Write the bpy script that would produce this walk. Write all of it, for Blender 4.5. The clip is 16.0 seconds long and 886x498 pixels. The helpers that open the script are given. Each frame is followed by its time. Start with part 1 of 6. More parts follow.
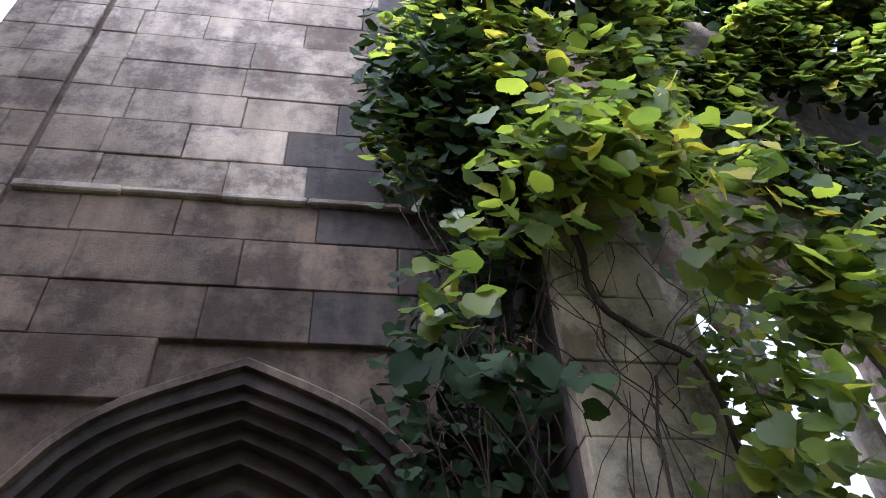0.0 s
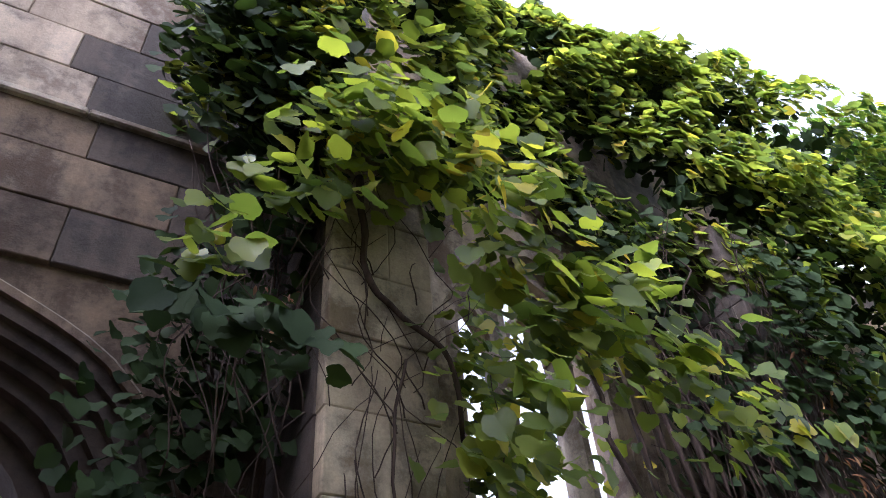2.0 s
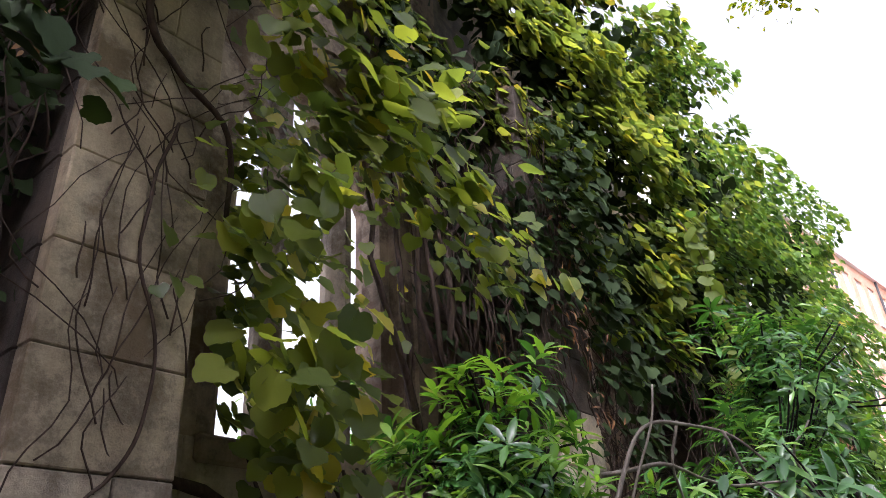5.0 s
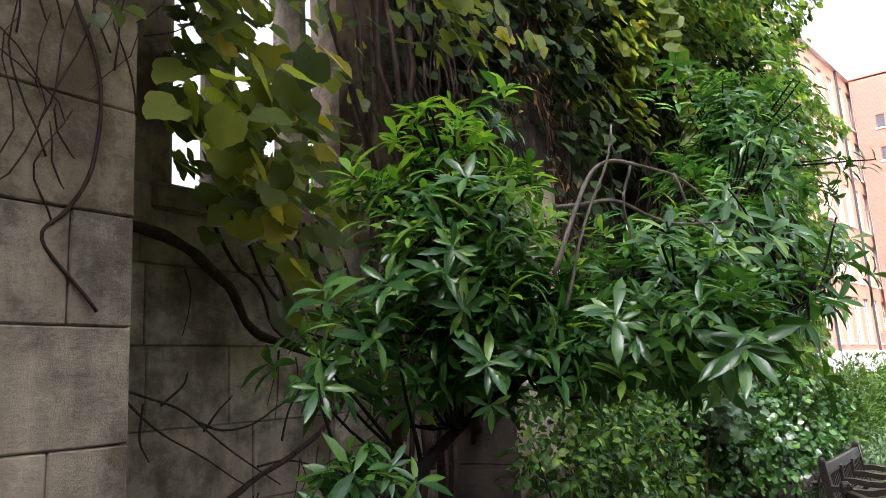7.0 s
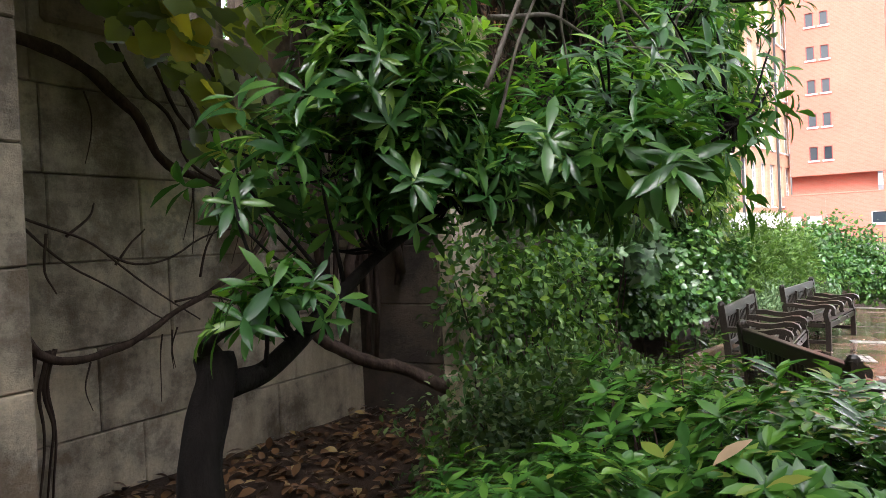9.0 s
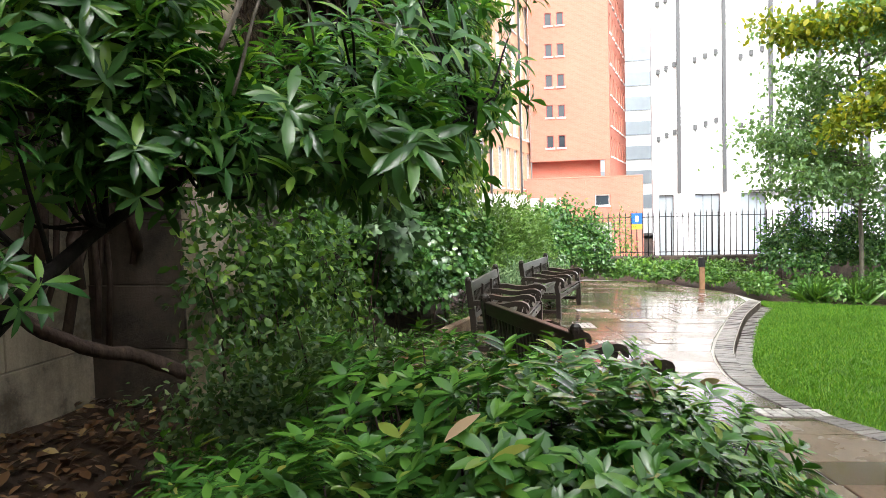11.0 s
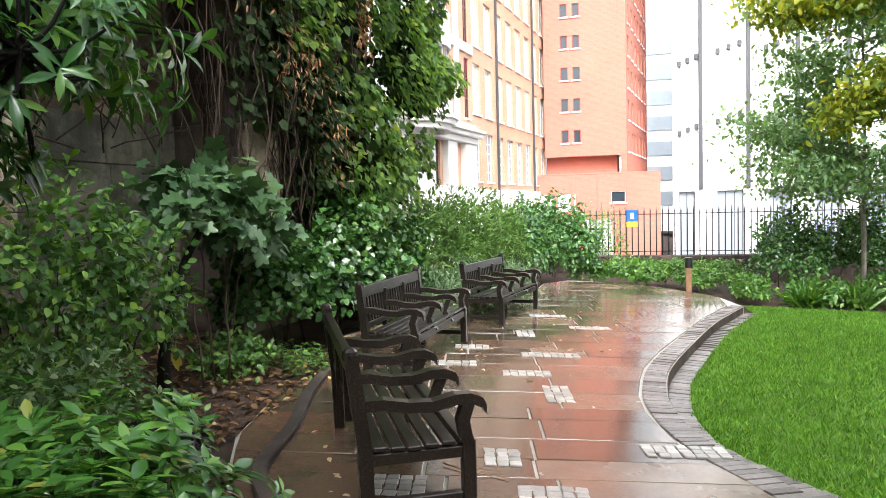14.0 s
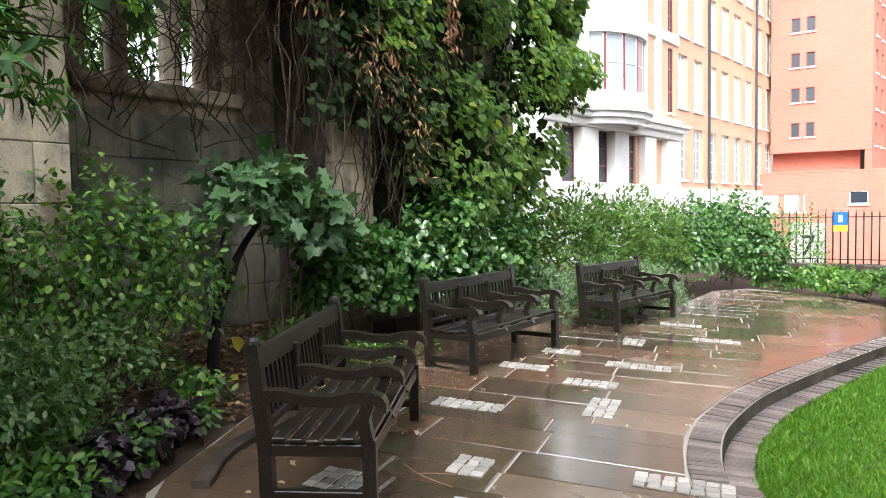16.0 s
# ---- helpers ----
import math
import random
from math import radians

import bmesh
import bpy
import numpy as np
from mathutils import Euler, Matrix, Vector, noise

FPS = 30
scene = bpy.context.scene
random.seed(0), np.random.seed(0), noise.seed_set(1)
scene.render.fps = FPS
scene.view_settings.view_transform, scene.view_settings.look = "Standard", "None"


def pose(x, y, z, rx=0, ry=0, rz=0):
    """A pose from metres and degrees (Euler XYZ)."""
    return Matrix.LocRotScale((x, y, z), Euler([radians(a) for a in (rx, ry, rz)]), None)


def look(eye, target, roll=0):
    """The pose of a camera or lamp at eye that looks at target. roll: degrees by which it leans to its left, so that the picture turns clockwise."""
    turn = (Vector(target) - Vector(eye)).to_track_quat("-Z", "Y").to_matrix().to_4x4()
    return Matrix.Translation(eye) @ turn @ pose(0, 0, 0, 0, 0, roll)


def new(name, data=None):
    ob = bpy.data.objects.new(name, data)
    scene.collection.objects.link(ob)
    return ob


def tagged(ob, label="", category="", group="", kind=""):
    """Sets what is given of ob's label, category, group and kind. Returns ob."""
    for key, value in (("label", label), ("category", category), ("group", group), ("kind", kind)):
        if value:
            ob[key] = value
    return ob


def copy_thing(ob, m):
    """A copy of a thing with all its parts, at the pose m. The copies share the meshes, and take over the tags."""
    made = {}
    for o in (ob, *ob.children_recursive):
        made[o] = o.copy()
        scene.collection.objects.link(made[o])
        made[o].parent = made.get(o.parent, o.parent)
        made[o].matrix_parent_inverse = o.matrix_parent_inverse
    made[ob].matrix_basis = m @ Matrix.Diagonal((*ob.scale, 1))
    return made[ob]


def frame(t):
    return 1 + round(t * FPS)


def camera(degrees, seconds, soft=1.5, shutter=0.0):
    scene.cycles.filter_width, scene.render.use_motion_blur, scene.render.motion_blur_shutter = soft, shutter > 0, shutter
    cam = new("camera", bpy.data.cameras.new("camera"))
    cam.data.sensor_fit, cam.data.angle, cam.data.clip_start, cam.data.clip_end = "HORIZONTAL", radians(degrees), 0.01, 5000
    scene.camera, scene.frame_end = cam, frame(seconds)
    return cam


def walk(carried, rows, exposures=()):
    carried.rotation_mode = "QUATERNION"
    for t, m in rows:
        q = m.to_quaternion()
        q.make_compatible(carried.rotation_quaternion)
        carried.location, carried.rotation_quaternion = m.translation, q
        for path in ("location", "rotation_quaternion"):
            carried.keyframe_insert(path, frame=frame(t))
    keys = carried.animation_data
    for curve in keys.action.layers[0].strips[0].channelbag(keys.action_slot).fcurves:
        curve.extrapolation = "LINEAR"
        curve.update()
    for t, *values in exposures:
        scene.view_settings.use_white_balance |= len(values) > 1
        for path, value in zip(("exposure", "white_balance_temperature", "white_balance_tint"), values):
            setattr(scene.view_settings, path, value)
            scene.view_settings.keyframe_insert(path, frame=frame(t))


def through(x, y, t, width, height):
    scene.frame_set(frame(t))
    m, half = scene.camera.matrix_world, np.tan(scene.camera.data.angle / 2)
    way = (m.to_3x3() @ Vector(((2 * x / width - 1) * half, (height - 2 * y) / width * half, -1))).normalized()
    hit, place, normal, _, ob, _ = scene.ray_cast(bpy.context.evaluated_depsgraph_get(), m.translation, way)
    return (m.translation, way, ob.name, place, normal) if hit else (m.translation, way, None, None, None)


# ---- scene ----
cam = camera(63.5, 16.0, soft=0.5)
EXPOSURES = [(0, 1.16, 5150, 21), (2.5, 1.12, 5600, 27), (3.7, 1.02, 5900, 28), (6.5, 0.85, 6050, 21), (8.2, 0.83, 6150, 18), (10.5, 0.8, 6400, 8), (16, 0.83, 6150, 10)]
PATH = [
    (0, (0.659, 0.019, 2.286), (0.916, 1.445, 3.665), -3.7),
    (0.5, (0.688, 0.061, 2.265), (1.076, 1.457, 3.643), -4.3),
    (1, (0.693, 0.079, 2.226), (1.217, 1.44, 3.594), -4.4),
    (1.5, (0.71, 0.083, 2.201), (1.373, 1.396, 3.556), -5.0),
    (2, (0.762, 0.094, 2.197), (1.555, 1.358, 3.528), -5.5),
    (2.5, (0.794, 0.126, 2.199), (1.735, 1.364, 3.456), -5.8),
    (3, (0.801, 0.188, 2.182), (1.894, 1.394, 3.344), -5.8),
    (3.5, (0.838, 0.224, 2.19), (2.046, 1.404, 3.262), -5.2),
    (3.7, (0.876, 0.244, 2.17), (2.111, 1.405, 3.232), -4.6),
    (5.8, (0.883, 0.26, 2.038), (2.366, 1.372, 2.789), -3.4),
    (6, (0.892, 0.261, 2.05), (2.398, 1.387, 2.733), -3.5),
    (6.5, (0.91, 0.302, 1.955), (2.463, 1.445, 2.487), -3.3),
    (7, (0.937, 0.322, 1.91), (2.523, 1.483, 2.281), -3.2),
    (7.5, (0.96, 0.325, 1.867), (2.571, 1.485, 2.114), -3.1),
    (8, (0.989, 0.344, 1.807), (2.626, 1.487, 1.915), -2.8),
    (8.2, (1.006, 0.358, 1.784), (2.653, 1.492, 1.846), -2.9),
    (10.3, (1.05, 0.418, 1.785), (2.925, 1.105, 1.682), -1.3),
    (10.5, (1.08, 0.417, 1.783), (2.982, 1.026, 1.679), -1.6),
    (11, (1.127, 0.377, 1.784), (3.081, 0.788, 1.668), -1.7),
    (11.5, (1.22, 0.235, 1.797), (3.193, 0.533, 1.662), -1.9),
    (12, (1.444, 0.103, 1.782), (3.421, 0.364, 1.637), -1.6),
    (12.5, (1.661, -0.075, 1.782), (3.634, 0.219, 1.645), -1.8),
    (13, (1.869, -0.33, 1.775), (3.832, 0.028, 1.643), -1.8),
    (13.5, (2.159, -0.582, 1.723), (4.107, -0.151, 1.596), -1.6),
    (14, (2.381, -0.844, 1.723), (4.313, -0.342, 1.601), -1.6),
    (14.5, (2.574, -1.202, 1.732), (4.471, -0.581, 1.612), -1.6),
    (15, (2.833, -1.498, 1.678), (4.684, -0.75, 1.564), -1.4),
    (15.3, (2.95, -1.724, 1.67), (4.758, -0.875, 1.568), -1.4),
    (15.5, (2.988, -1.863, 1.668), (4.764, -0.949, 1.558), -1.1),
    (16, (3.156, -2.258, 1.656), (4.837, -1.18, 1.547), -1.0),
]
walk(cam, [(t, look(eye, target, roll)) for t, eye, target, roll in PATH], EXPOSURES)

# ---------------------------------------------------------------- light
world = bpy.data.worlds.new("overcast_sky")
scene.world = world
world.use_nodes = True
wn, wl = world.node_tree.nodes, world.node_tree.links
wn.clear()
sky = wn.new("ShaderNodeTexSky")
sky.sky_type = "NISHITA"
sky.sun_disc = False
sky.sun_elevation, sky.sun_rotation = radians(44), radians(256)
sky.air_density, sky.dust_density, sky.ozone_density = 1.0, 6.0, 1.0
pale = wn.new("ShaderNodeHueSaturation")
pale.inputs["Saturation"].default_value, pale.inputs["Value"].default_value = 0.2, 2.2
back = wn.new("ShaderNodeBackground")
back.inputs["Strength"].default_value = 0.15
wout = wn.new("ShaderNodeOutputWorld")
wl.new(sky.outputs[0], pale.inputs["Color"])
wl.new(pale.outputs[0], back.inputs["Color"])
wl.new(back.outputs[0], wout.inputs["Surface"])

sun = new("sun", bpy.data.lights.new("sun", "SUN"))
sun.data.energy, sun.data.angle, sun.data.color = 1.2, radians(25), (1.0, 0.96, 0.9)
sun.matrix_world = look((0, 0, 30), (12, 3, 17))

# ---------------------------------------------------------------- helpers
rng = np.random.default_rng(7)


def part(name, bm, material, parent=None, label=""):
    me = bm
    if isinstance(bm, bmesh.types.BMesh):
        me = bpy.data.meshes.new(name)
        bm.to_mesh(me)
        bm.free()
    if material and not me.materials:
        me.materials.append(material)
    ob = new(name, me)
    ob.parent = parent
    if label:
        ob["label"] = label
    return ob


def thing(name, m, label, category, group="", kind=""):
    ob = new(name)
    ob.empty_display_size = 0.1
    ob.matrix_world = m
    return tagged(ob, label, category, group, kind)


def box(bm, x0, x1, y0, y1, z0, z1, bevel=0.0, m=None):
    r = bmesh.ops.create_cube(bm, size=1.0)
    vs = r["verts"]
    for v in vs:
        v.co = Vector((x0 + (v.co.x + 0.5) * (x1 - x0), y0 + (v.co.y + 0.5) * (y1 - y0), z0 + (v.co.z + 0.5) * (z1 - z0)))
    if bevel:
        es = list({e for v in vs for e in v.link_edges})
        out = bmesh.ops.bevel(bm, geom=es, offset=bevel, segments=1, affect="EDGES")
        vs = list({v for f in out["faces"] for v in f.verts} | {v for v in vs if v.is_valid})
    if m is not None:
        bmesh.ops.transform(bm, matrix=m, verts=vs)
    return vs


def boxpart(name, dims, material, parent=None, bevel=0.004, label="", m=None):
    bm = bmesh.new()
    box(bm, *dims, bevel=bevel, m=m)
    return part(name, bm, material, parent, label)


def prism(name, outline, z0, z1, material, parent=None):
    """A slab with the given outline in plan; z0 and z1 may be functions of x and y."""
    bm = bmesh.new()
    top = [bm.verts.new((x, y, z1(x, y) if callable(z1) else z1)) for x, y in outline]
    bot = [bm.verts.new((x, y, z0(x, y) if callable(z0) else z0)) for x, y in outline]
    n = len(outline)
    bm.faces.new(top)
    bm.faces.new(bot[::-1])
    for i in range(n):
        j = (i + 1) % n
        bm.faces.new((top[i], bot[i], bot[j], top[j]))
    bmesh.ops.recalc_face_normals(bm, faces=bm.faces)
    return part(name, bm, material, parent)


def tube(bm, pts, r0, r1, sides=6, wob=0.0):
    """A tapered, slightly wavering limb along the given points."""
    pts = [Vector(p) for p in pts]
    n = len(pts)
    rings = []
    for i, p in enumerate(pts):
        d = (pts[min(i + 1, n - 1)] - pts[max(i - 1, 0)]).normalized()
        a = d.orthogonal().normalized()
        b = d.cross(a)
        r = r0 + (r1 - r0) * i / max(n - 1, 1)
        ring = []
        for k in range(sides):
            t = 2 * math.pi * k / sides
            rr = r * (1 + wob * noise.noise(p * 9 + Vector((k * 1.7, 0, 0))))
            ring.append(bm.verts.new(p + (a * math.cos(t) + b * math.sin(t)) * rr))
        rings.append(ring)
    for i in range(n - 1):
        # keep the rings from twisting
        best = min(range(sides), key=lambda s: sum((rings[i][k].co - rings[i + 1][(k + s) % sides].co).length for k in range(0, sides, 2)))
        rings[i + 1] = rings[i + 1][best:] + rings[i + 1][:best]
        for k in range(sides):
            f = bm.faces.new((rings[i][k], rings[i][(k + 1) % sides], rings[i + 1][(k + 1) % sides], rings[i + 1][k]))
            f.smooth = True
    for ring in (rings[0][::-1], rings[-1]):
        bm.faces.new(ring)


def bend(pts, steps=6, wander=0.0, seed=0):
    """A smooth line through the points (Catmull-Rom), with a little wander."""
    p = [Vector(q) for q in pts]
    p = [p[0] * 2 - p[1]] + p + [p[-1] * 2 - p[-2]]
    out = []
    for i in range(1, len(p) - 2):
        for k in range(steps):
            t = k / steps
            a, b, c, d = p[i - 1], p[i], p[i + 1], p[i + 2]
            out.append(0.5 * ((2 * b) + (c - a) * t + (2 * a - 5 * b + 4 * c - d) * t * t + (3 * b - a - 3 * c + d) * t ** 3))
    out.append(p[-2])
    if wander:
        out = [q + noise.noise_vector(q * 3.1 + Vector((seed, 0, 0))) * wander for q in out]
    return out


def soup(name, verts, tris, material, parent=None, label=""):
    """One mesh out of arrays: verts (n, 3), tris (m, 3)."""
    me = bpy.data.meshes.new(name)
    verts, tris = np.asarray(verts, np.float32), np.asarray(tris, np.int32)
    me.vertices.add(len(verts))
    me.vertices.foreach_set("co", verts.ravel())
    me.loops.add(tris.size)
    me.loops.foreach_set("vertex_index", tris.ravel())
    me.polygons.add(len(tris))
    me.polygons.foreach_set("loop_start", np.arange(0, tris.size, 3, dtype=np.int32))
    me.polygons.foreach_set("loop_total", np.full(len(tris), 3, np.int32))
    me.update(calc_edges=True)
    me.polygons.foreach_set("use_smooth", np.ones(len(tris), bool))
    return part(name, me, material, parent, label)


def template(half, fold, curl, ripple=0.0):
    """A leaf of length 1 along +y: half its width at even steps, folded at the midrib and curled down at the tip."""
    n = len(half)
    vs, fs = [], []
    for i, w in enumerate(half):
        y = i / (n - 1)
        z = -curl * y * y
        rip = ripple * (1 if i % 2 else -1)
        vs += [(-w, y, z + fold * w + rip * w), (0, y, z), (w, y, z + fold * w - rip * w)]
    for i in range(n - 1):
        a = 3 * i
        for k in (0, 1):
            if half[i] > 0 :
                fs.append((a + k, a + k + 1, a + 3 + k))
            if half[i + 1] > 0:
                fs.append((a + k + 1, a + 4 + k, a + 3 + k))
    vs, fs = np.array(vs), np.array(fs)
    used = np.unique(fs)
    back_ = np.full(len(vs), -1)
    back_[used] = np.arange(len(used))
    return vs[used], back_[fs]


def round_leaf(n, notch, lobes, cup):
    """A broad rounded leaf with faint lobes, notched at the stalk, drooping at the tip."""
    vs = [(0, 0.08, 0.0), (0, 0.5, -0.03)]
    for i in range(n):
        a = -math.pi / 2 + 2 * math.pi * (i + 0.5) / n
        up_, dn_ = max(math.sin(a), 0), max(-math.sin(a), 0)
        r = 0.5 * (1 + lobes * math.cos(5 * (a - math.pi / 2))) * (1 + 0.1 * up_ ** 3 + 0.17 * up_ ** 14 - 4 * notch * dn_ ** 8) * (1 + 0.025 * (-1) ** i)
        x, y = r * math.cos(a) * 1.04, 0.48 + r * math.sin(a)
        vs.append((x, y, cup * abs(x) - 0.22 * max(y - 0.4, 0) ** 2 + 0.03 * math.sin(3.1 * i)))
    fs = [(1, 2 + i, 2 + (i + 1) % n) for i in range(n - 1)] + [(1, 1 + n, 0), (1, 0, 2)]
    return np.array(vs), np.array(fs)


HEART = round_leaf(24, 0.1, 0.05, 0.16)
LANCE = template([0.015, 0.075, 0.125, 0.105, 0.0], 0.35, 0.3)
ELLIP = template([0.02, 0.13, 0.175, 0.13, 0.0], 0.25, 0.12)
OVAL = template([0.03, 0.26, 0.27, 0.0], 0.3, 0.2)
DART = template([0.02, 0.2, 0.0], 0.3, 0.15)
BLADE = template([0.05, 0.045, 0.03, 0.0], 0.3, 0.5)
FIG = round_leaf(32, 0.13, 0.22, 0.12)


def unit(a):
    return a / np.maximum(np.linalg.norm(a, axis=1, keepdims=True), 1e-6)


def leaf_soup(name, P, D, N, S, shape, material, parent=None, label=""):
    """Leaves at P, pointing along D, faces towards N, of length S."""
    D = unit(D)
    X = unit(np.cross(D, N))
    Z = np.cross(X, D)
    V, F = shape
    S = np.asarray(S)[:, None, None]
    W = P[:, None, :] + S * (V[None, :, 0:1] * X[:, None, :] + V[None, :, 1:2] * D[:, None, :] + V[None, :, 2:3] * Z[:, None, :])
    T = F[None] + (np.arange(len(P)) * len(V))[:, None, None]
    return soup(name, W.reshape(-1, 3), T.reshape(-1, 3), material, parent, label)


def rnd(n, k=3):
    return rng.normal(size=(n, k))


def lumpy(P, scale, amount, seed):
    return np.array([noise.noise(Vector((p[0] * scale + seed, p[1] * scale, p[2] * scale))) for p in P]) * amount


def shell(n, c, r, seed, bumps=0.3, low=-0.4, thick=0.25):
    """Points in the uneven outer layer of a bush round c with half axes r, and the way outwards there."""
    d = unit(rnd(int(n * 2.2)))
    d = d[d[:, 2] > low][:n]
    k = 1 + lumpy(d, 1.9, bumps * 1.3, seed) + lumpy(d, 4.6, bumps * 0.7, seed + 9)
    k *= 1 - thick * rng.random(len(d)) ** 1.5
    return np.array(c) + d * np.array(r) * k[:, None], unit(d / np.array(r))


def bush(name, blobs, material, shape, size, label, category="shrub", density=1.0, droop=0.3, core=None, stem=None, group="", per=700, low=-0.4, up=0.35):
    """A shrub of leafy lobes round bare stems. blobs: (centre, half axes)."""
    x, y, z = blobs[0][0]
    root = thing(name, Matrix.Translation((x, y, ground(x, y))), label, category, group)
    o = np.array((x, y, ground(x, y)))
    PP, DD, NN = [], [], []
    for i, (c, r) in enumerate(blobs):
        area = 4 * math.pi * ((r[0] * r[1]) ** 1.6 / 3 + (r[0] * r[2]) ** 1.6 / 3 + (r[1] * r[2]) ** 1.6 / 3) ** (1 / 1.6)
        n = int(area * density * 2.2 / (size * size * 0.5))
        P, out = shell(n, c, r, seed=i * 3.3 + x, low=low, bumps=0.5, thick=0.45)
        D = out * 0.6 + rnd(len(P)) * 0.55 + np.array((0, 0, -droop))
        N = out * 0.7 + np.array((0, 0, up)) + rnd(len(P)) * 0.4
        PP.append(P - o), DD.append(D), NN.append(N)
        for k in range(2 if r[2] < 0.35 else 3):
            tip = Vector(c) + Vector(rng.normal(size=3)) * 0.45 * Vector(r).length / 1.7 - Vector(o)
            base = Vector((rng.normal() * 0.06, rng.normal() * 0.06, 0.0))
            cb = bmesh.new()
            tube(cb, bend([base + Vector((tip.x * 0.6, tip.y * 0.6, 0)), (base + tip) / 2 + Vector((tip.x * 0.25, tip.y * 0.25, 0.1)), tip], 4, 0.05, i + k), 0.011, 0.004, 5)
            part("stem", cb, stem or M_TWIG, root)
    S = size * (0.65 + 0.6 * rng.random(sum(map(len, PP))))
    crown = leaf_soup("foliage", np.concatenate(PP), np.concatenate(DD), np.concatenate(NN), S, shape, material, root)
    crown["kind"] = "stuff"
    return root


# ---------------------------------------------------------------- materials
def material(name, build):
    m = bpy.data.materials.new(name)
    m.use_nodes = True
    nt = m.node_tree
    b = nt.nodes["Principled BSDF"]
    build(nt, b)
    return m


def ramp(nt, fac, stops):
    r = nt.nodes.new("ShaderNodeValToRGB")
    e = r.color_ramp.elements
    while len(e) < len(stops):
        e.new(0.5)
    for el, (p, c) in zip(e, stops):
        el.position, el.color = p, (*c, 1)
    nt.links.new(fac, r.inputs[0])
    return r.outputs[0]


def tex(nt, scale, detail=6, rough=0.6, vec=None, kind="ShaderNodeTexNoise", stretch=None, world_space=True):
    n = nt.nodes.new(kind)
    n.inputs["Scale"].default_value = scale
    if kind == "ShaderNodeTexNoise":
        n.inputs["Detail"].default_value, n.inputs["Roughness"].default_value = detail, rough
    if vec is None:
        if world_space:
            vec = nt.nodes.new("ShaderNodeNewGeometry").outputs["Position"]
        else:
            vec = nt.nodes.new("ShaderNodeTexCoord").outputs["Object"]
    if stretch:
        mp = nt.nodes.new("ShaderNodeMapping")
        mp.inputs["Scale"].default_value = stretch
        nt.links.new(vec, mp.inputs[0])
        vec = mp.outputs[0]
    nt.links.new(vec, n.inputs["Vector"])
    return n.outputs[0]


def mix(nt, fac, a, b, mode="MIX"):
    n = nt.nodes.new("ShaderNodeMix")
    n.data_type, n.blend_type = "RGBA", mode
    for sock, v in ((n.inputs[0], fac), (n.inputs[6], a), (n.inputs[7], b)):
        if isinstance(v, (int, float)):
            sock.default_value = v
        elif isinstance(v, tuple):
            sock.default_value = (*v, 1)
        else:
            nt.links.new(v, sock)
    return n.outputs[2]


def bump(nt, b, height, strength=0.4, dist=0.01):
    n = nt.nodes.new("ShaderNodeBump")
    n.inputs["Strength"].default_value, n.inputs["Distance"].default_value = strength, dist
    nt.links.new(height, n.inputs["Height"])
    nt.links.new(n.outputs[0], b.inputs["Normal"])


def per_piece(nt):
    return nt.nodes.new("ShaderNodeObjectInfo").outputs["Random"]


def per_island(nt):
    return nt.nodes.new("ShaderNodeNewGeometry").outputs["Random Per Island"]


def stone(dark, lightc, stain, rough=0.85):
    def f(nt, b):
        drift = ramp(nt, tex(nt, 0.9, 6, 0.65), [(0.32, (0.0, 0.0, 0.0)), (0.68, (1.0, 1.0, 1.0))])
        base = ramp(nt, mix(nt, 0.62, per_piece(nt), drift), [(0.0, dark), (0.55, tuple((p + q) / 2 for p, q in zip(dark, lightc))), (1.0, lightc)])
        blot = ramp(nt, tex(nt, 1.7, 10, 0.72), [(0.41, stain), (0.47, tuple(0.5 + v * 0.35 for v in stain)), (0.5, (0.95, 0.9, 0.84)), (0.58, (1.3, 1.22, 1.1))])
        c = mix(nt, 0.9, base, blot, "MULTIPLY")
        streak = ramp(nt, tex(nt, 2.2, 5, 0.6, stretch=(2.5, 2.5, 0.35)), [(0.35, (0.45, 0.42, 0.4)), (0.6, (1, 1, 1))])
        c = mix(nt, 0.55, c, streak, "MULTIPLY")
        grit = ramp(nt, tex(nt, 60, 4, 0.7), [(0.3, (0.75, 0.75, 0.75)), (0.7, (1.1, 1.1, 1.1))])
        c = mix(nt, 0.6, c, grit, "MULTIPLY")
        nt.links.new(c, b.inputs["Base Color"])
        b.inputs["Roughness"].default_value = rough
        bump(nt, b, tex(nt, 22, 10, 0.75), 0.8, 0.02)
    return f


M_ASHLAR = material("weathered_limestone", stone((0.21, 0.16, 0.115), (0.62, 0.53, 0.42), (0.4, 0.3, 0.23)))
M_PALE = material("pale_limestone", stone((0.28, 0.24, 0.19), (0.72, 0.655, 0.54), (0.42, 0.34, 0.27)))
# near-black stone; on the recess and buttress blocks its colour carries shade
M_DARKSTONE = material("dark_limestone", stone((0.05, 0.04, 0.033), (0.12, 0.095, 0.078), (0.5, 0.43, 0.38)))
M_BUTT = material("buttress_limestone", stone((0.25, 0.21, 0.15), (0.53, 0.465, 0.345), (0.42, 0.34, 0.24)))
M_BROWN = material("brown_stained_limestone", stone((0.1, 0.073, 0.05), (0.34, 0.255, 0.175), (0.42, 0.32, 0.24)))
M_GREYSTONE = material("lichened_grey_limestone", stone((0.11, 0.108, 0.09), (0.27, 0.26, 0.215), (0.45, 0.45, 0.4)))
M_MORTAR = material("mortar", stone((0.2, 0.18, 0.15), (0.28, 0.25, 0.21), (0.5, 0.5, 0.5)))


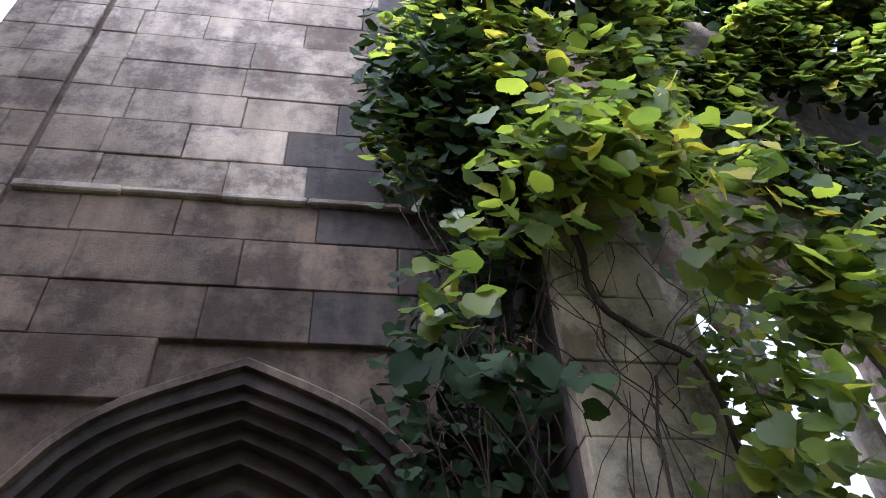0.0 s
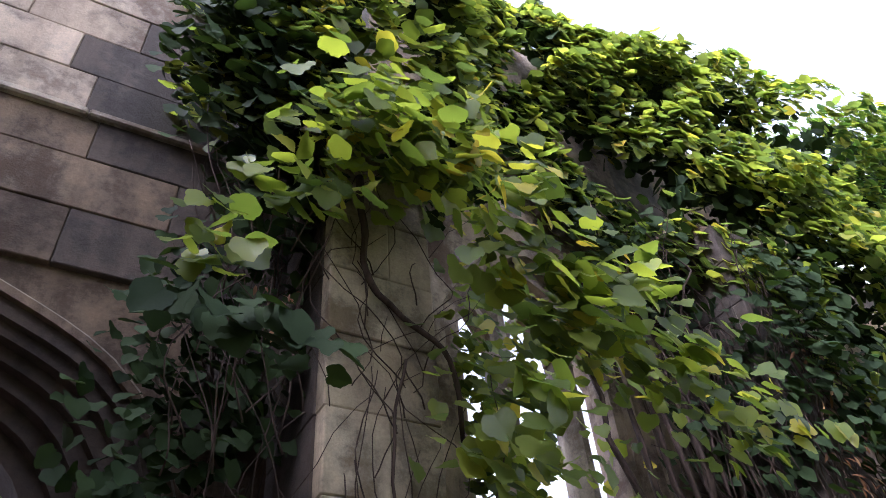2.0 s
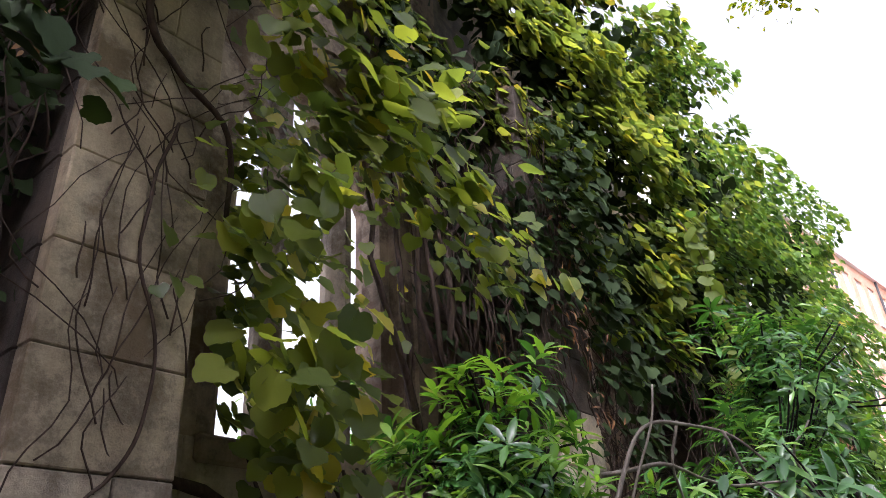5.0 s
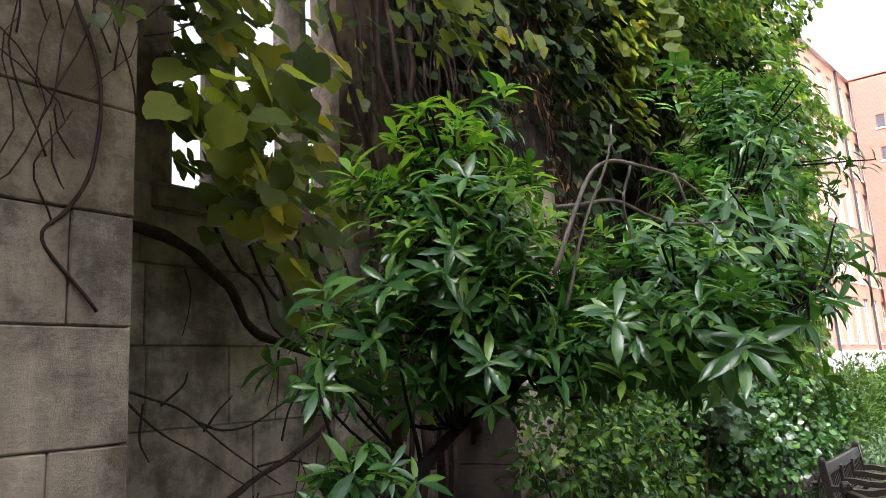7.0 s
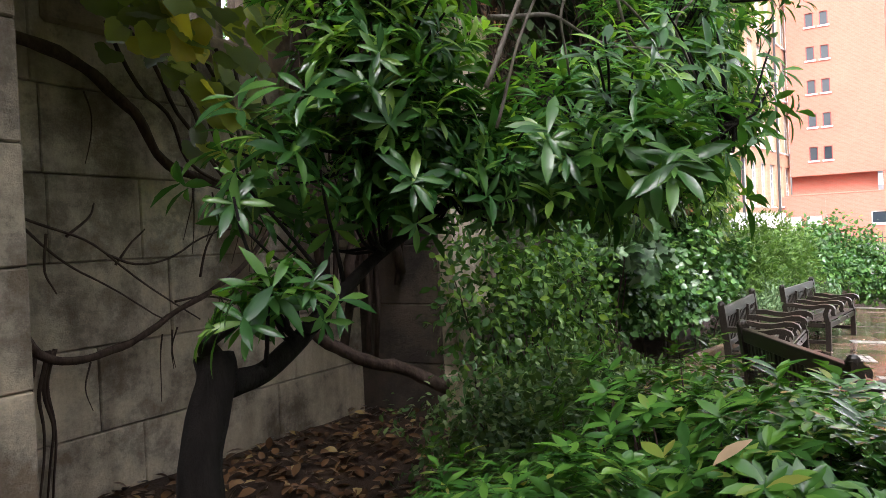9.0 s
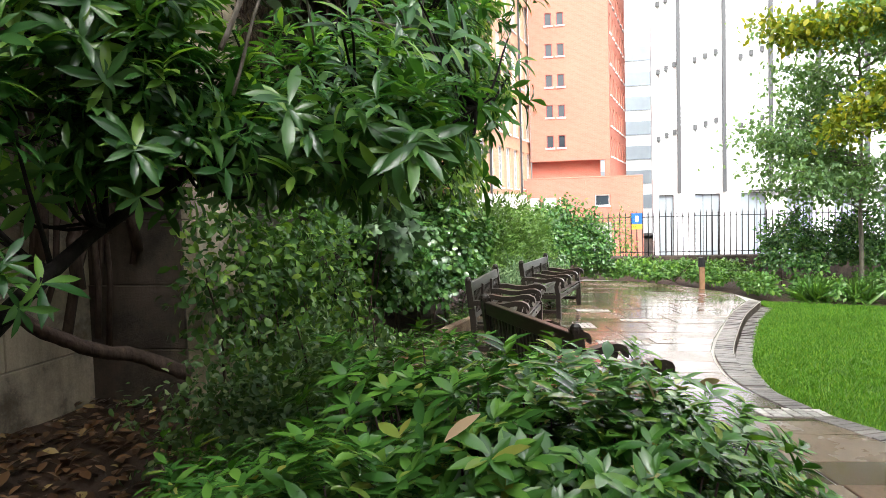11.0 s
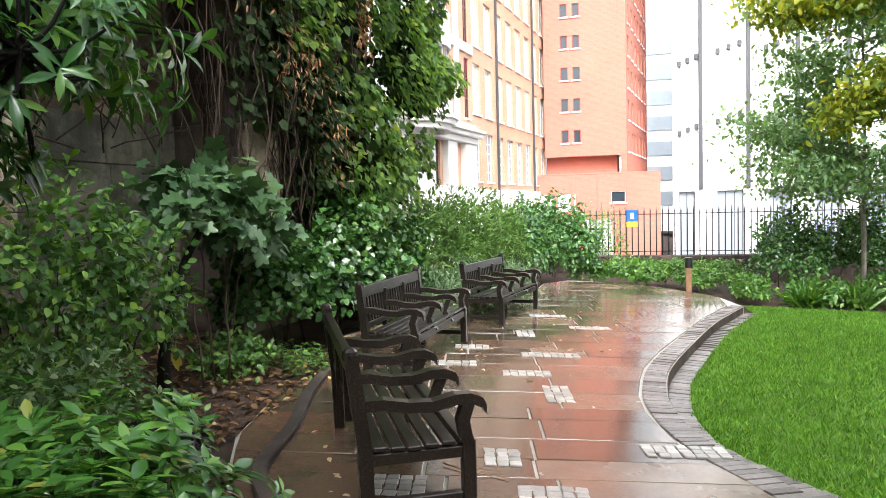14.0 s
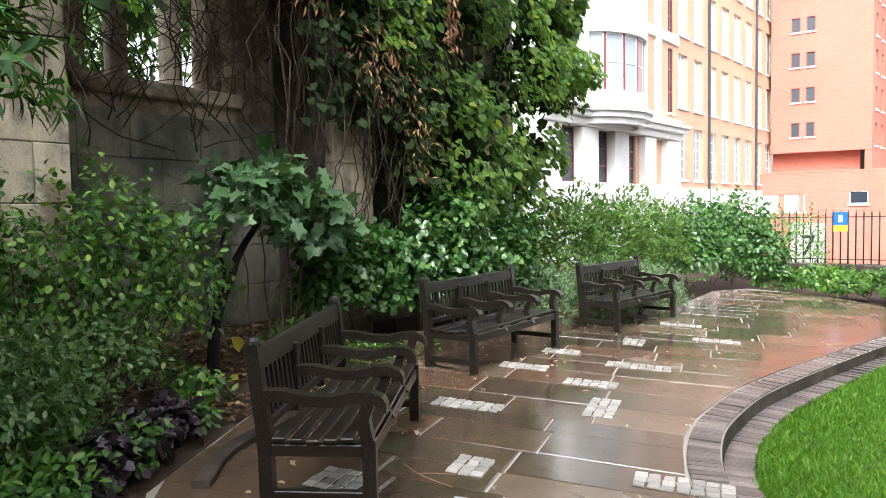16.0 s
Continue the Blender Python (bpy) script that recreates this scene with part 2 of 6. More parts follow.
def leafy(stops, gloss=0.28, rough=0.42, through=0.35, tint=(1.5, 1.6, 0.5)):
    """A thin leaf: pieces vary in hue, light comes through it."""
    def f(nt, b):
        c = ramp(nt, per_island(nt), stops)
        c = mix(nt, 0.45, c, ramp(nt, tex(nt, 2.2, 3), [(0.3, (0.55, 0.6, 0.55)), (0.7, (1.25, 1.2, 1.1))]), "MULTIPLY")
        nt.links.new(c, b.inputs["Base Color"])
        b.inputs["Roughness"].default_value = rough
        b.inputs["Specular IOR Level"].default_value = gloss
        bump(nt, b, tex(nt, 55, 3), 0.25, 0.004)
        tr = nt.nodes.new("ShaderNodeBsdfTranslucent")
        nt.links.new(mix(nt, 1.0, c, tint, "MULTIPLY"), tr.inputs["Color"])
        ms = nt.nodes.new("ShaderNodeMixShader")
        ms.inputs[0].default_value = through
        nt.links.new(b.outputs[0], ms.inputs[1])
        nt.links.new(tr.outputs[0], ms.inputs[2])
        nt.links.new(ms.outputs[0], nt.nodes["Material Output"].inputs["Surface"])
    return f


M_VINE = material("vine_leaf", leafy([(0, (0.075, 0.11, 0.05)), (0.4, (0.155, 0.205, 0.06)), (0.8, (0.28, 0.32, 0.075)), (0.97, (0.4, 0.4, 0.085)), (1.0, (0.55, 0.42, 0.08))], through=0.55, tint=(1.65, 1.72, 0.72)))
M_VINE_GREEN = material("fresh_vine_leaf", leafy([(0, (0.065, 0.14, 0.045)), (0.5, (0.14, 0.25, 0.068)), (0.9, (0.22, 0.34, 0.075)), (1.0, (0.34, 0.38, 0.085))], through=0.5, tint=(1.6, 1.6, 0.75)))
M_VINE_BIG = material("large_vine_leaf", leafy([(0, (0.078, 0.115, 0.042)), (0.45, (0.162, 0.212, 0.055)), (0.9, (0.3, 0.34, 0.066)), (1.0, (0.54, 0.43, 0.07))], through=0.54, tint=(1.65, 1.72, 0.65), gloss=0.35, rough=0.38))
# near-black copy of the vine leaf; its colour holds the curtain's inner shade
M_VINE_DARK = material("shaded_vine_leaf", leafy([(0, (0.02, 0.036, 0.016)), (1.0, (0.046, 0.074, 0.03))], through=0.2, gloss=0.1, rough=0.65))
M_YELLOW = material("yellowed_leaf", leafy([(0, (0.4, 0.32, 0.04)), (1.0, (0.55, 0.45, 0.06))], through=0.45, tint=(1.3, 1.2, 0.4)))
M_DEAD = material("withered_leaf", leafy([(0, (0.1, 0.05, 0.025)), (0.6, (0.22, 0.1, 0.045)), (1.0, (0.42, 0.26, 0.14))], through=0.2, tint=(1.2, 1, 0.7), gloss=0.2))
M_PALEDEAD = material("pale_dry_leaf", leafy([(0, (0.5, 0.34, 0.2)), (1.0, (0.62, 0.46, 0.3))], through=0.2, tint=(1, 1, 0.8), gloss=0.2))
M_LITTER = material("fallen_leaf", leafy([(0, (0.06, 0.028, 0.016)), (0.5, (0.13, 0.065, 0.03)), (0.88, (0.24, 0.13, 0.065)), (1.0, (0.55, 0.42, 0.18))], through=0.05, gloss=0.5, rough=0.3))
M_EVERGREEN = material("evergreen_leaf", leafy([(0, (0.035, 0.11, 0.032)), (0.6, (0.07, 0.19, 0.05)), (0.88, (0.13, 0.28, 0.06)), (1.0, (0.23, 0.4, 0.08))], gloss=0.55, rough=0.22, through=0.25, tint=(1.5, 1.6, 0.5)))
M_NEWLEAF = material("young_evergreen_leaf", leafy([(0, (0.1, 0.24, 0.04)), (1.0, (0.25, 0.42, 0.07))], gloss=0.5, rough=0.36, through=0.4))
M_HEDGE = material("rhododendron_leaf", leafy([(0, (0.04, 0.12, 0.028)), (0.6, (0.085, 0.225, 0.04)), (0.93, (0.16, 0.33, 0.055)), (1.0, (0.3, 0.3, 0.07))], gloss=0.65, rough=0.2, through=0.2))
M_SHRUB = material("soft_shrub_leaf", leafy([(0, (0.045, 0.12, 0.025)), (0.6, (0.095, 0.215, 0.04)), (1.0, (0.19, 0.33, 0.06))], through=0.28, gloss=0.5, rough=0.32))
M_DEEP = material("dark_shrub_leaf", leafy([(0, (0.035, 0.1, 0.028)), (0.7, (0.075, 0.185, 0.045)), (1.0, (0.14, 0.27, 0.06))], through=0.2, gloss=0.7, rough=0.26))
M_SMALL = material("small_glossy_leaf", leafy([(0, (0.05, 0.12, 0.04)), (0.8, (0.12, 0.22, 0.07)), (1.0, (0.34, 0.42, 0.22))], through=0.25, gloss=0.4, rough=0.3))
M_ELDER = material("elder_leaf", leafy([(0, (0.03, 0.085, 0.022)), (0.55, (0.07, 0.16, 0.034)), (0.85, (0.135, 0.26, 0.05)), (1.0, (0.26, 0.4, 0.075))], through=0.26, gloss=0.26, rough=0.36))
M_HEUCHERA = material("purple_leaf", leafy([(0, (0.03, 0.02, 0.03)), (1.0, (0.09, 0.06, 0.085))], through=0.1, gloss=0.7, rough=0.25, tint=(1, 0.8, 1)))
M_FEATHER = material("feathery_leaf", leafy([(0, (0.06, 0.13, 0.035)), (1.0, (0.15, 0.26, 0.06))], through=0.3))
M_SILVER = material("grey_green_leaf", leafy([(0, (0.1, 0.19, 0.09)), (1.0, (0.22, 0.33, 0.16))], through=0.25, tint=(1, 1, 0.8)))
M_FIG = material("fig_leaf", leafy([(0, (0.035, 0.09, 0.035)), (0.7, (0.08, 0.16, 0.065)), (1.0, (0.15, 0.27, 0.12))], through=0.25, tint=(1.3, 1.3, 0.7), gloss=0.5))
M_TREE = material("street_tree_leaf", leafy([(0, (0.09, 0.17, 0.08)), (1.0, (0.19, 0.3, 0.14))], through=0.4))
M_PLANE = material("overhanging_leaf", leafy([(0, (0.1, 0.16, 0.02)), (0.6, (0.19, 0.24, 0.025)), (1.0, (0.35, 0.33, 0.03))], through=0.45, tint=(1.5, 1.4, 0.4)))
M_GRASS = material("lawn_grass", leafy([(0, (0.075, 0.19, 0.02)), (0.7, (0.135, 0.3, 0.032)), (1.0, (0.24, 0.38, 0.06))], through=0.35, gloss=0.3))
M_IVY = material("ground_cover_leaf", leafy([(0, (0.05, 0.13, 0.03)), (0.7, (0.11, 0.24, 0.05)), (1.0, (0.22, 0.36, 0.08))], through=0.25, gloss=0.5, rough=0.3))


def bark(c0, c1, rough=0.85):
    def f(nt, b):
        c = ramp(nt, tex(nt, 24, 8, 0.7, stretch=(1, 1, 0.3)), [(0.3, c0), (0.7, c1)])
        nt.links.new(c, b.inputs["Base Color"])
        b.inputs["Roughness"].default_value = rough
        b.inputs["Specular IOR Level"].default_value = 0.15
        bump(nt, b, tex(nt, 40, 6, 0.7, stretch=(1, 1, 0.3)), 0.7, 0.02)
    return f


M_TWIG = material("vine_stem", bark((0.03, 0.021, 0.017), (0.11, 0.075, 0.06)))
M_BARK = material("wet_dark_bark", bark((0.006, 0.005, 0.0045), (0.022, 0.018, 0.016), 0.85))
M_DEADWOOD = material("bleached_dead_wood", bark((0.09, 0.075, 0.06), (0.26, 0.23, 0.2)))
M_BARK2 = material("grey_bark", bark((0.1, 0.09, 0.075), (0.26, 0.23, 0.19)))


def soil(nt, b):
    c = ramp(nt, tex(nt, 3, 10, 0.7), [(0.3, (0.03, 0.018, 0.012)), (0.55, (0.075, 0.042, 0.026)), (0.75, (0.13, 0.08, 0.05))])
    nt.links.new(c, b.inputs["Base Color"])
    b.inputs["Roughness"].default_value = 0.75
    bump(nt, b, tex(nt, 26, 10, 0.75), 1.0, 0.04)


def flag(nt, b):
    c = ramp(nt, per_piece(nt), [(0.0, (0.075, 0.056, 0.04)), (0.3, (0.1, 0.072, 0.05)), (0.55, (0.12, 0.08, 0.055)), (0.8, (0.15, 0.085, 0.057)), (1.0, (0.19, 0.14, 0.1))])
    c = mix(nt, 0.55, c, ramp(nt, tex(nt, 2.6, 8, 0.65), [(0.3, (0.55, 0.52, 0.5)), (0.65, (1.15, 1.1, 1.05))]), "MULTIPLY")
    c = mix(nt, 0.3, c, ramp(nt, tex(nt, 40, 4), [(0.35, (0.6, 0.6, 0.6)), (0.65, (1.1, 1.1, 1.1))]), "MULTIPLY")
    nt.links.new(c, b.inputs["Base Color"])
    wet = ramp(nt, mix(nt, 0.25, tex(nt, 1.7, 5, 0.6), per_piece(nt)), [(0.34, (0.04, 0.04, 0.04)), (0.72, (0.3, 0.3, 0.3))])
    nt.links.new(wet, b.inputs["Roughness"])
    bump(nt, b, tex(nt, 16, 7, 0.65), 0.12, 0.01)


def setts(nt, b):
    c = ramp(nt, per_piece(nt), [(0.0, (0.28, 0.27, 0.25)), (0.6, (0.42, 0.4, 0.37)), (1.0, (0.55, 0.53, 0.5))])
    c = mix(nt, 0.4, c, ramp(nt, tex(nt, 70, 4), [(0.35, (0.5, 0.5, 0.5)), (0.65, (1.1, 1.1, 1.1))]), "MULTIPLY")
    nt.links.new(c, b.inputs["Base Color"])
    b.inputs["Roughness"].default_value = 0.3
    bump(nt, b, tex(nt, 45, 5), 0.4, 0.01)


def edging(nt, b):
    c = ramp(nt, per_piece(nt), [(0.0, (0.085, 0.07, 0.068)), (0.5, (0.14, 0.125, 0.12)), (1.0, (0.25, 0.22, 0.21))])
    c = mix(nt, 0.5, c, ramp(nt, tex(nt, 18, 6), [(0.35, (0.55, 0.5, 0.5)), (0.65, (1.15, 1.15, 1.15))]), "MULTIPLY")
    nt.links.new(c, b.inputs["Base Color"])
    b.inputs["Roughness"].default_value = 0.35
    bump(nt, b, tex(nt, 35, 5), 0.4, 0.01)


def teak(nt, b):
    g = tex(nt, 9, 8, 0.7, stretch=(1, 9, 9), world_space=False)
    c = ramp(nt, g, [(0.3, (0.005, 0.004, 0.0035)), (0.52, (0.014, 0.011, 0.009)), (0.78, (0.09, 0.072, 0.058))])
    c = mix(nt, 0.5, c, ramp(nt, tex(nt, 3.5, 5), [(0.35, (0.5, 0.5, 0.5)), (0.7, (1.5, 1.45, 1.4))]), "MULTIPLY")
    nt.links.new(c, b.inputs["Base Color"])
    b.inputs["Roughness"].default_value = 0.3
    b.inputs["Specular IOR Level"].default_value = 0.4
    bump(nt, b, g, 0.2, 0.003)


def turf(nt, b):
    c = ramp(nt, tex(nt, 55, 6, 0.7), [(0.3, (0.075, 0.17, 0.017)), (0.6, (0.14, 0.27, 0.028)), (0.8, (0.21, 0.33, 0.042))])
    c = mix(nt, 0.5, c, ramp(nt, tex(nt, 0.8, 5), [(0.3, (0.75, 0.8, 0.7)), (0.7, (1.15, 1.1, 1.0))]), "MULTIPLY")
    nt.links.new(c, b.inputs["Base Color"])
    b.inputs["Roughness"].default_value = 0.8
    bump(nt, b, tex(nt, 90, 4), 0.8, 0.02)


M_TURF = material("lawn_turf", turf)
M_SOIL, M_FLAG, M_SETT, M_EDGE, M_TEAK = (material(n, f) for n, f in (("bed_soil", soil), ("wet_sandstone_flag", flag), ("granite_sett", setts), ("brick_edging", edging), ("wet_weathered_teak", teak)))


def plain(c, rough=0.6, metal=0.0, grain=0.25, scale=14):
    def f(nt, b):
        col = mix(nt, grain, c, ramp(nt, tex(nt, scale, 6), [(0.3, (0.4, 0.4, 0.4)), (0.7, (1.2, 1.2, 1.2))]), "MULTIPLY")
        nt.links.new(col, b.inputs["Base Color"])
        b.inputs["Roughness"].default_value, b.inputs["Metallic"].default_value = rough, metal
    return f


def brickwork(c0, c1, mortar_c, scale=1.0):
    def f(nt, b):
        co = nt.nodes.new("ShaderNodeTexCoord").outputs["Object"]
        sep = nt.nodes.new("ShaderNodeSeparateXYZ")
        nt.links.new(co, sep.inputs[0])
        cmb = nt.nodes.new("ShaderNodeCombineXYZ")
        add = nt.nodes.new("ShaderNodeMath")
        nt.links.new(sep.outputs[0], add.inputs[0])
        nt.links.new(sep.outputs[1], add.inputs[1])
        nt.links.new(add.outputs[0], cmb.inputs[0])
        nt.links.new(sep.outputs[2], cmb.inputs[1])
        t = nt.nodes.new("ShaderNodeTexBrick")
        t.inputs["Scale"].default_value = 1.0
        t.inputs["Brick Width"].default_value, t.inputs["Row Height"].default_value = 0.225, 0.075
        t.inputs["Mortar Size"].default_value = 0.008
        t.inputs["Color1"].default_value, t.inputs["Color2"].default_value, t.inputs["Mortar"].default_value = (*c0, 1), (*c1, 1), (*mortar_c, 1)
        nt.links.new(cmb.outputs[0], t.inputs["Vector"])
        c = mix(nt, 0.35, t.outputs[0], ramp(nt, tex(nt, 0.35, 6), [(0.3, (0.75, 0.72, 0.7)), (0.7, (1.15, 1.12, 1.1))]), "MULTIPLY")
        nt.links.new(c, b.inputs["Base Color"])
        b.inputs["Roughness"].default_value = 0.8
    return f


M_REDBRICK = material("red_brick", brickwork((0.50, 0.17, 0.12), (0.44, 0.145, 0.1), (0.42, 0.2, 0.15)))
M_ORANGEBRICK = material("orange_brick", brickwork((0.6, 0.35, 0.23), (0.54, 0.3, 0.19), (0.52, 0.38, 0.28)))
M_PORTLAND = material("portland_stone", plain((0.72, 0.71, 0.68), 0.7, 0, 0.2, 1.5))
M_WHITE = material("white_cladding", plain((0.82, 0.83, 0.83), 0.5, 0, 0.1, 0.6))
M_PALEGLASS = material("sky_grey_glass", plain((0.3, 0.34, 0.37), 0.12, 0, 0.15, 1))
M_GLASS = material("dark_window_glass", plain((0.03, 0.04, 0.05), 0.08, 0, 0.1))
M_FRAMEWHITE = material("white_window_frame", plain((0.75, 0.74, 0.72), 0.5, 0, 0.1))
M_BLIND = material("pale_window_blind", plain((0.6, 0.58, 0.52), 0.6, 0, 0.15, 3))
M_FRAMERED = material("dark_red_frame", plain((0.2, 0.03, 0.03), 0.4, 0, 0.15))
M_GREYMETAL = material("grey_metal_fin", plain((0.06, 0.062, 0.066), 0.5, 0.2, 0.15))
M_IRON = material("black_iron", plain((0.02, 0.02, 0.022), 0.4, 0.3, 0.2))
M_ASPHALT = material("street_asphalt", plain((0.1, 0.1, 0.1), 0.7, 0, 0.4, 5))
M_CONCRETE = material("pale_concrete", plain((0.42, 0.4, 0.36), 0.7, 0, 0.4, 4))
M_PLANTERWOOD = material("bollard_wood", bark((0.2, 0.11, 0.06), (0.32, 0.19, 0.11), 0.6))
M_BLUE = material("blue_sign", plain((0.02, 0.14, 0.5), 0.4))
M_SIGNYELLOW = material("yellow_sign", plain((0.6, 0.45, 0.05), 0.4))
M_BLACK = material("black_paint", plain((0.015, 0.015, 0.015), 0.5))
M_MORTARLIGHT = material("paving_joint", plain((0.4, 0.37, 0.33), 0.35, 0, 0.4, 20))


# ---------------------------------------------------------------- ground
def ground(x, y):
    x, y = min(max(x, -8), 22), min(max(y, -9), 6)
    bank = min(max((y - 1.9) / 1.7, 0), 1) * min(max((11.5 - x) / 3, 0), 1)
    return 0.22 - 0.022 * x + 0.04 * y + 0.26 * bank * bank * (3 - 2 * bank)


def paving_level(x, y):
    return 0.22 - 0.022 * x + 0.04 * y


xs = np.concatenate([np.linspace(-300, -10, 8), np.arange(-9, 27, 0.5), np.linspace(30, 900, 14)])
ys = np.concatenate([np.linspace(-500, -14, 8), np.arange(-13, 8, 0.5), np.linspace(10, 500, 8)])
bm = bmesh.new()
grid = [[bm.verts.new((x, y, ground(x, y) - (0.06 if y < 1.2 else 0.0) + 0.03 * noise.noise((x * 1.3, y * 1.3, 0)) - (0.03 if y > 1.5 else 0.13) - (2.0 if x > 24.2 else 0.0))) for x in xs] for y in ys]
for j in range(len(ys) - 1):
    for i in range(len(xs) - 1):
        bm.faces.new((grid[j][i], grid[j][i + 1], grid[j + 1][i + 1], grid[j + 1][i])).smooth = True
tagged(part("ground", bm, M_SOIL), "dark brown garden soil under beds and paving", "ground", kind="structure")

# lawn edge along the paving, from the path to the far end of the terrace
EDGE = bend([(1.0, -5.6), (3.8, -3.55), (5.4, -2.5), (6.6, -1.95), (7.6, -1.42), (8.5, -1.2), (9.3, -1.18), (10.3, -1.28), (12.0, -1.65), (13.9, -2.12), (15.5, -2.62), (16.2, -2.85)], 8)
EDGE = [(p.x, p.y) for p in EDGE]


def edge_y(x):
    for (x0, y0), (x1, y1) in zip(EDGE, EDGE[1:]):
        if x0 <= x <= x1:
            return y0 + (y1 - y0) * (x - x0) / (x1 - x0)
    return EDGE[0][1] if x < EDGE[0][0] else EDGE[-1][1]


def step(x):
    """How far the lawn lies under the paving: level by the path, a kerb's height further on."""
    return 0.13 * min(max((x - 6.4) / 1.6, 0), 1)


# terrace: bedding slab
outline = EDGE + [(17.6, -2.6), (19.2, -1.6), (20.0, -0.4), (20.2, 0.6), (19.0, 1.1), (15.5, 1.0), (12.2, 1.55), (10.6, 1.85), (9.2, 2.15), (8.2, 2.2), (6.8, 1.85), (5.5, 1.2), (4.6, 0.1), (3.6, -0.7), (2.2, -0.5), (1.75, 0.6), (1.6, 2.9), (-4.6, 2.9), (-4.6, -5.7), (1, -5.7)]
terrace = prism("pavement", outline, lambda x, y: paving_level(x, y) - 0.2, lambda x, y: paving_level(x, y) - 0.012, M_MORTARLIGHT)
bm = bmesh.new()
rim = []
for (xa, ya), (xb, yb) in zip(EDGE, EDGE[1:]):
    if xa > 6.0:
        d = Vector((xb - xa, yb - ya)).normalized()
        z = paving_level(xa, ya)
        rim.append([bm.verts.new((xa - d.y * o, ya + d.x * o, z + h)) for o, h in ((0.003, -0.016), (-0.006, -0.016), (-0.006, -0.25), (0.003, -0.25))])
for a, b in zip(rim, rim[1:]):
    for k in range(4):
        bm.faces.new((a[k], a[(k + 1) % 4], b[(k + 1) % 4], b[k]))
bmesh.ops.recalc_face_normals(bm, faces=bm.faces)
# dark stone for the wet riser, with its shade put into the colour
part("kerb_riser", bm, M_DARKSTONE, terrace, "wet stone riser with shade in its dark colour")
tagged(terrace, "wet sandstone flag terrace with granite sett inlays", "paving", kind="structure")
bm = bmesh.new()
strip = []
for x in np.arange(-10, 17.6, 0.2):
    e = edge_y(x) - 0.22 if x > EDGE[0][0] else EDGE[0][1] - 0.22
    strip.append([bm.verts.new((x, y, paving_level(x, y) - dz - step(x))) for y, dz in ((e, 0.4), (e, 0.03), (e - 3, 0.03), (e - 9, 0.03), (-30, 0.03))])
for a, b in zip(strip, strip[1:]):
    for k in range(4):
        bm.faces.new((a[k], a[k + 1], b[k + 1], b[k])).smooth = k > 0
bmesh.ops.recalc_face_normals(bm, faces=bm.faces)
lawn = part("lawn", bm, M_TURF)
tagged(lawn, "bright green mown lawn edged with brick", "lawn", kind="structure")
n = 230000
gx = rng.uniform(2.5, 17.4, n)
gy = np.array([edge_y(x) for x in gx]) - 0.2 - (rng.random(n) ** 1.25) * 9.5
keep = (gy > -12)
gx, gy = gx[keep], gy[keep]
gz = np.array([paving_level(x, y) - 0.035 - step(x) for x, y in zip(gx, gy)])
P = np.stack([gx, gy, gz], 1)
D = rnd(len(P)) * 0.35 + np.array((0, 0, 1.0))
g = leaf_soup("grass", P, D, rnd(len(P)) + np.array((0, 0, .3)), 0.05 * (0.6 + 0.8 * rng.random(len(P))), template([0.11, 0.1, 0.0], 0.3, 0.5), M_GRASS, lawn)
g["kind"] = "stuff"

# ---------------------------------------------------------------- the ruined church wall
WALL, FACE, TOP = 3.85, 3.0, 9.4
BUTT = [("a", 1.82, 2.47), ("b", 5.50, 6.19), ("c", 9.13, 9.82), ("d", 12.29, 12.95)]
wall_ob = thing("wall_north", Matrix.Identity(4), "ruined church wall of weathered grey-brown ashlar with traceried windows", "wall", kind="structure")


def wallbox(x0, x1, z0, z1, y0=WALL + 0.02, y1=WALL + 0.75, mat=None):
    return boxpart("masonry", (x0, x1, y0, y1, z0, z1), mat or M_MORTAR, wall_ob, 0)


ARCH_X, ARCH_W, ARCH_SPRING, ARCH_TOP = 0.08, 1.12, 3.42, 4.45


def pointed(cx, half, spring, top, n=9, low=False):
    """The line of a pointed arch from its left springing to its right one; low: a flat four-centred one."""
    left = []
    for i in range(n + 1):
        d = 1 - (i / n) ** (0.8 if low else 1.3)
        drop = 0.4 * d + 0.6 * d ** 5 if low else d ** 1.6
        left.append((cx - half * d, spring + (top - spring) * (1 - drop)))
    return left + [(2 * cx - x, z) for x, z in left[-2::-1]]


def arched_wall(x0, x1, z0, z1, cx, half, sill, spring, top, y0, y1, mat, low=False):
    """Masonry from x0 to x1 with one pointed opening through it."""
    bm = bmesh.new()
    a = [(cx - half, sill)] + pointed(cx, half, spring, top, low=low) + [(cx + half, sill)]
    mid = len(a) // 2
    ring = []
    # left and right halves as fans of quads out to the block's edge
    for side in (-1, 1):
        pts = a[:mid + 1] if side < 0 else a[mid:][::-1]
        ex = x0 if side < 0 else x1
        for (xa, za), (xb, zb) in zip(pts, pts[1:]):
            if zb - za < 1e-4:
                continue
            ring.append([(ex, za), (xa, za), (xb, zb), (ex, zb)])
    ring.append([(x0, top), (x1, top), (x1, z1), (x0, z1)])
    if sill > z0:
        ring.append([(x0, z0), (x1, z0), (x1, sill), (x0, sill)])
    for q in ring:
        f = [bm.verts.new((x, y0, z)) for x, z in q]
        k = [bm.verts.new((x, y1, z)) for x, z in q]
        bm.faces.new(f)
        bm.faces.new(k[::-1])
        for i in range(4):
            j = (i + 1) % 4
            bm.faces.new((f[i], k[i], k[j], f[j]))
    bmesh.ops.recalc_face_normals(bm, faces=bm.faces)
    return part("masonry", bm, mat, wall_ob)


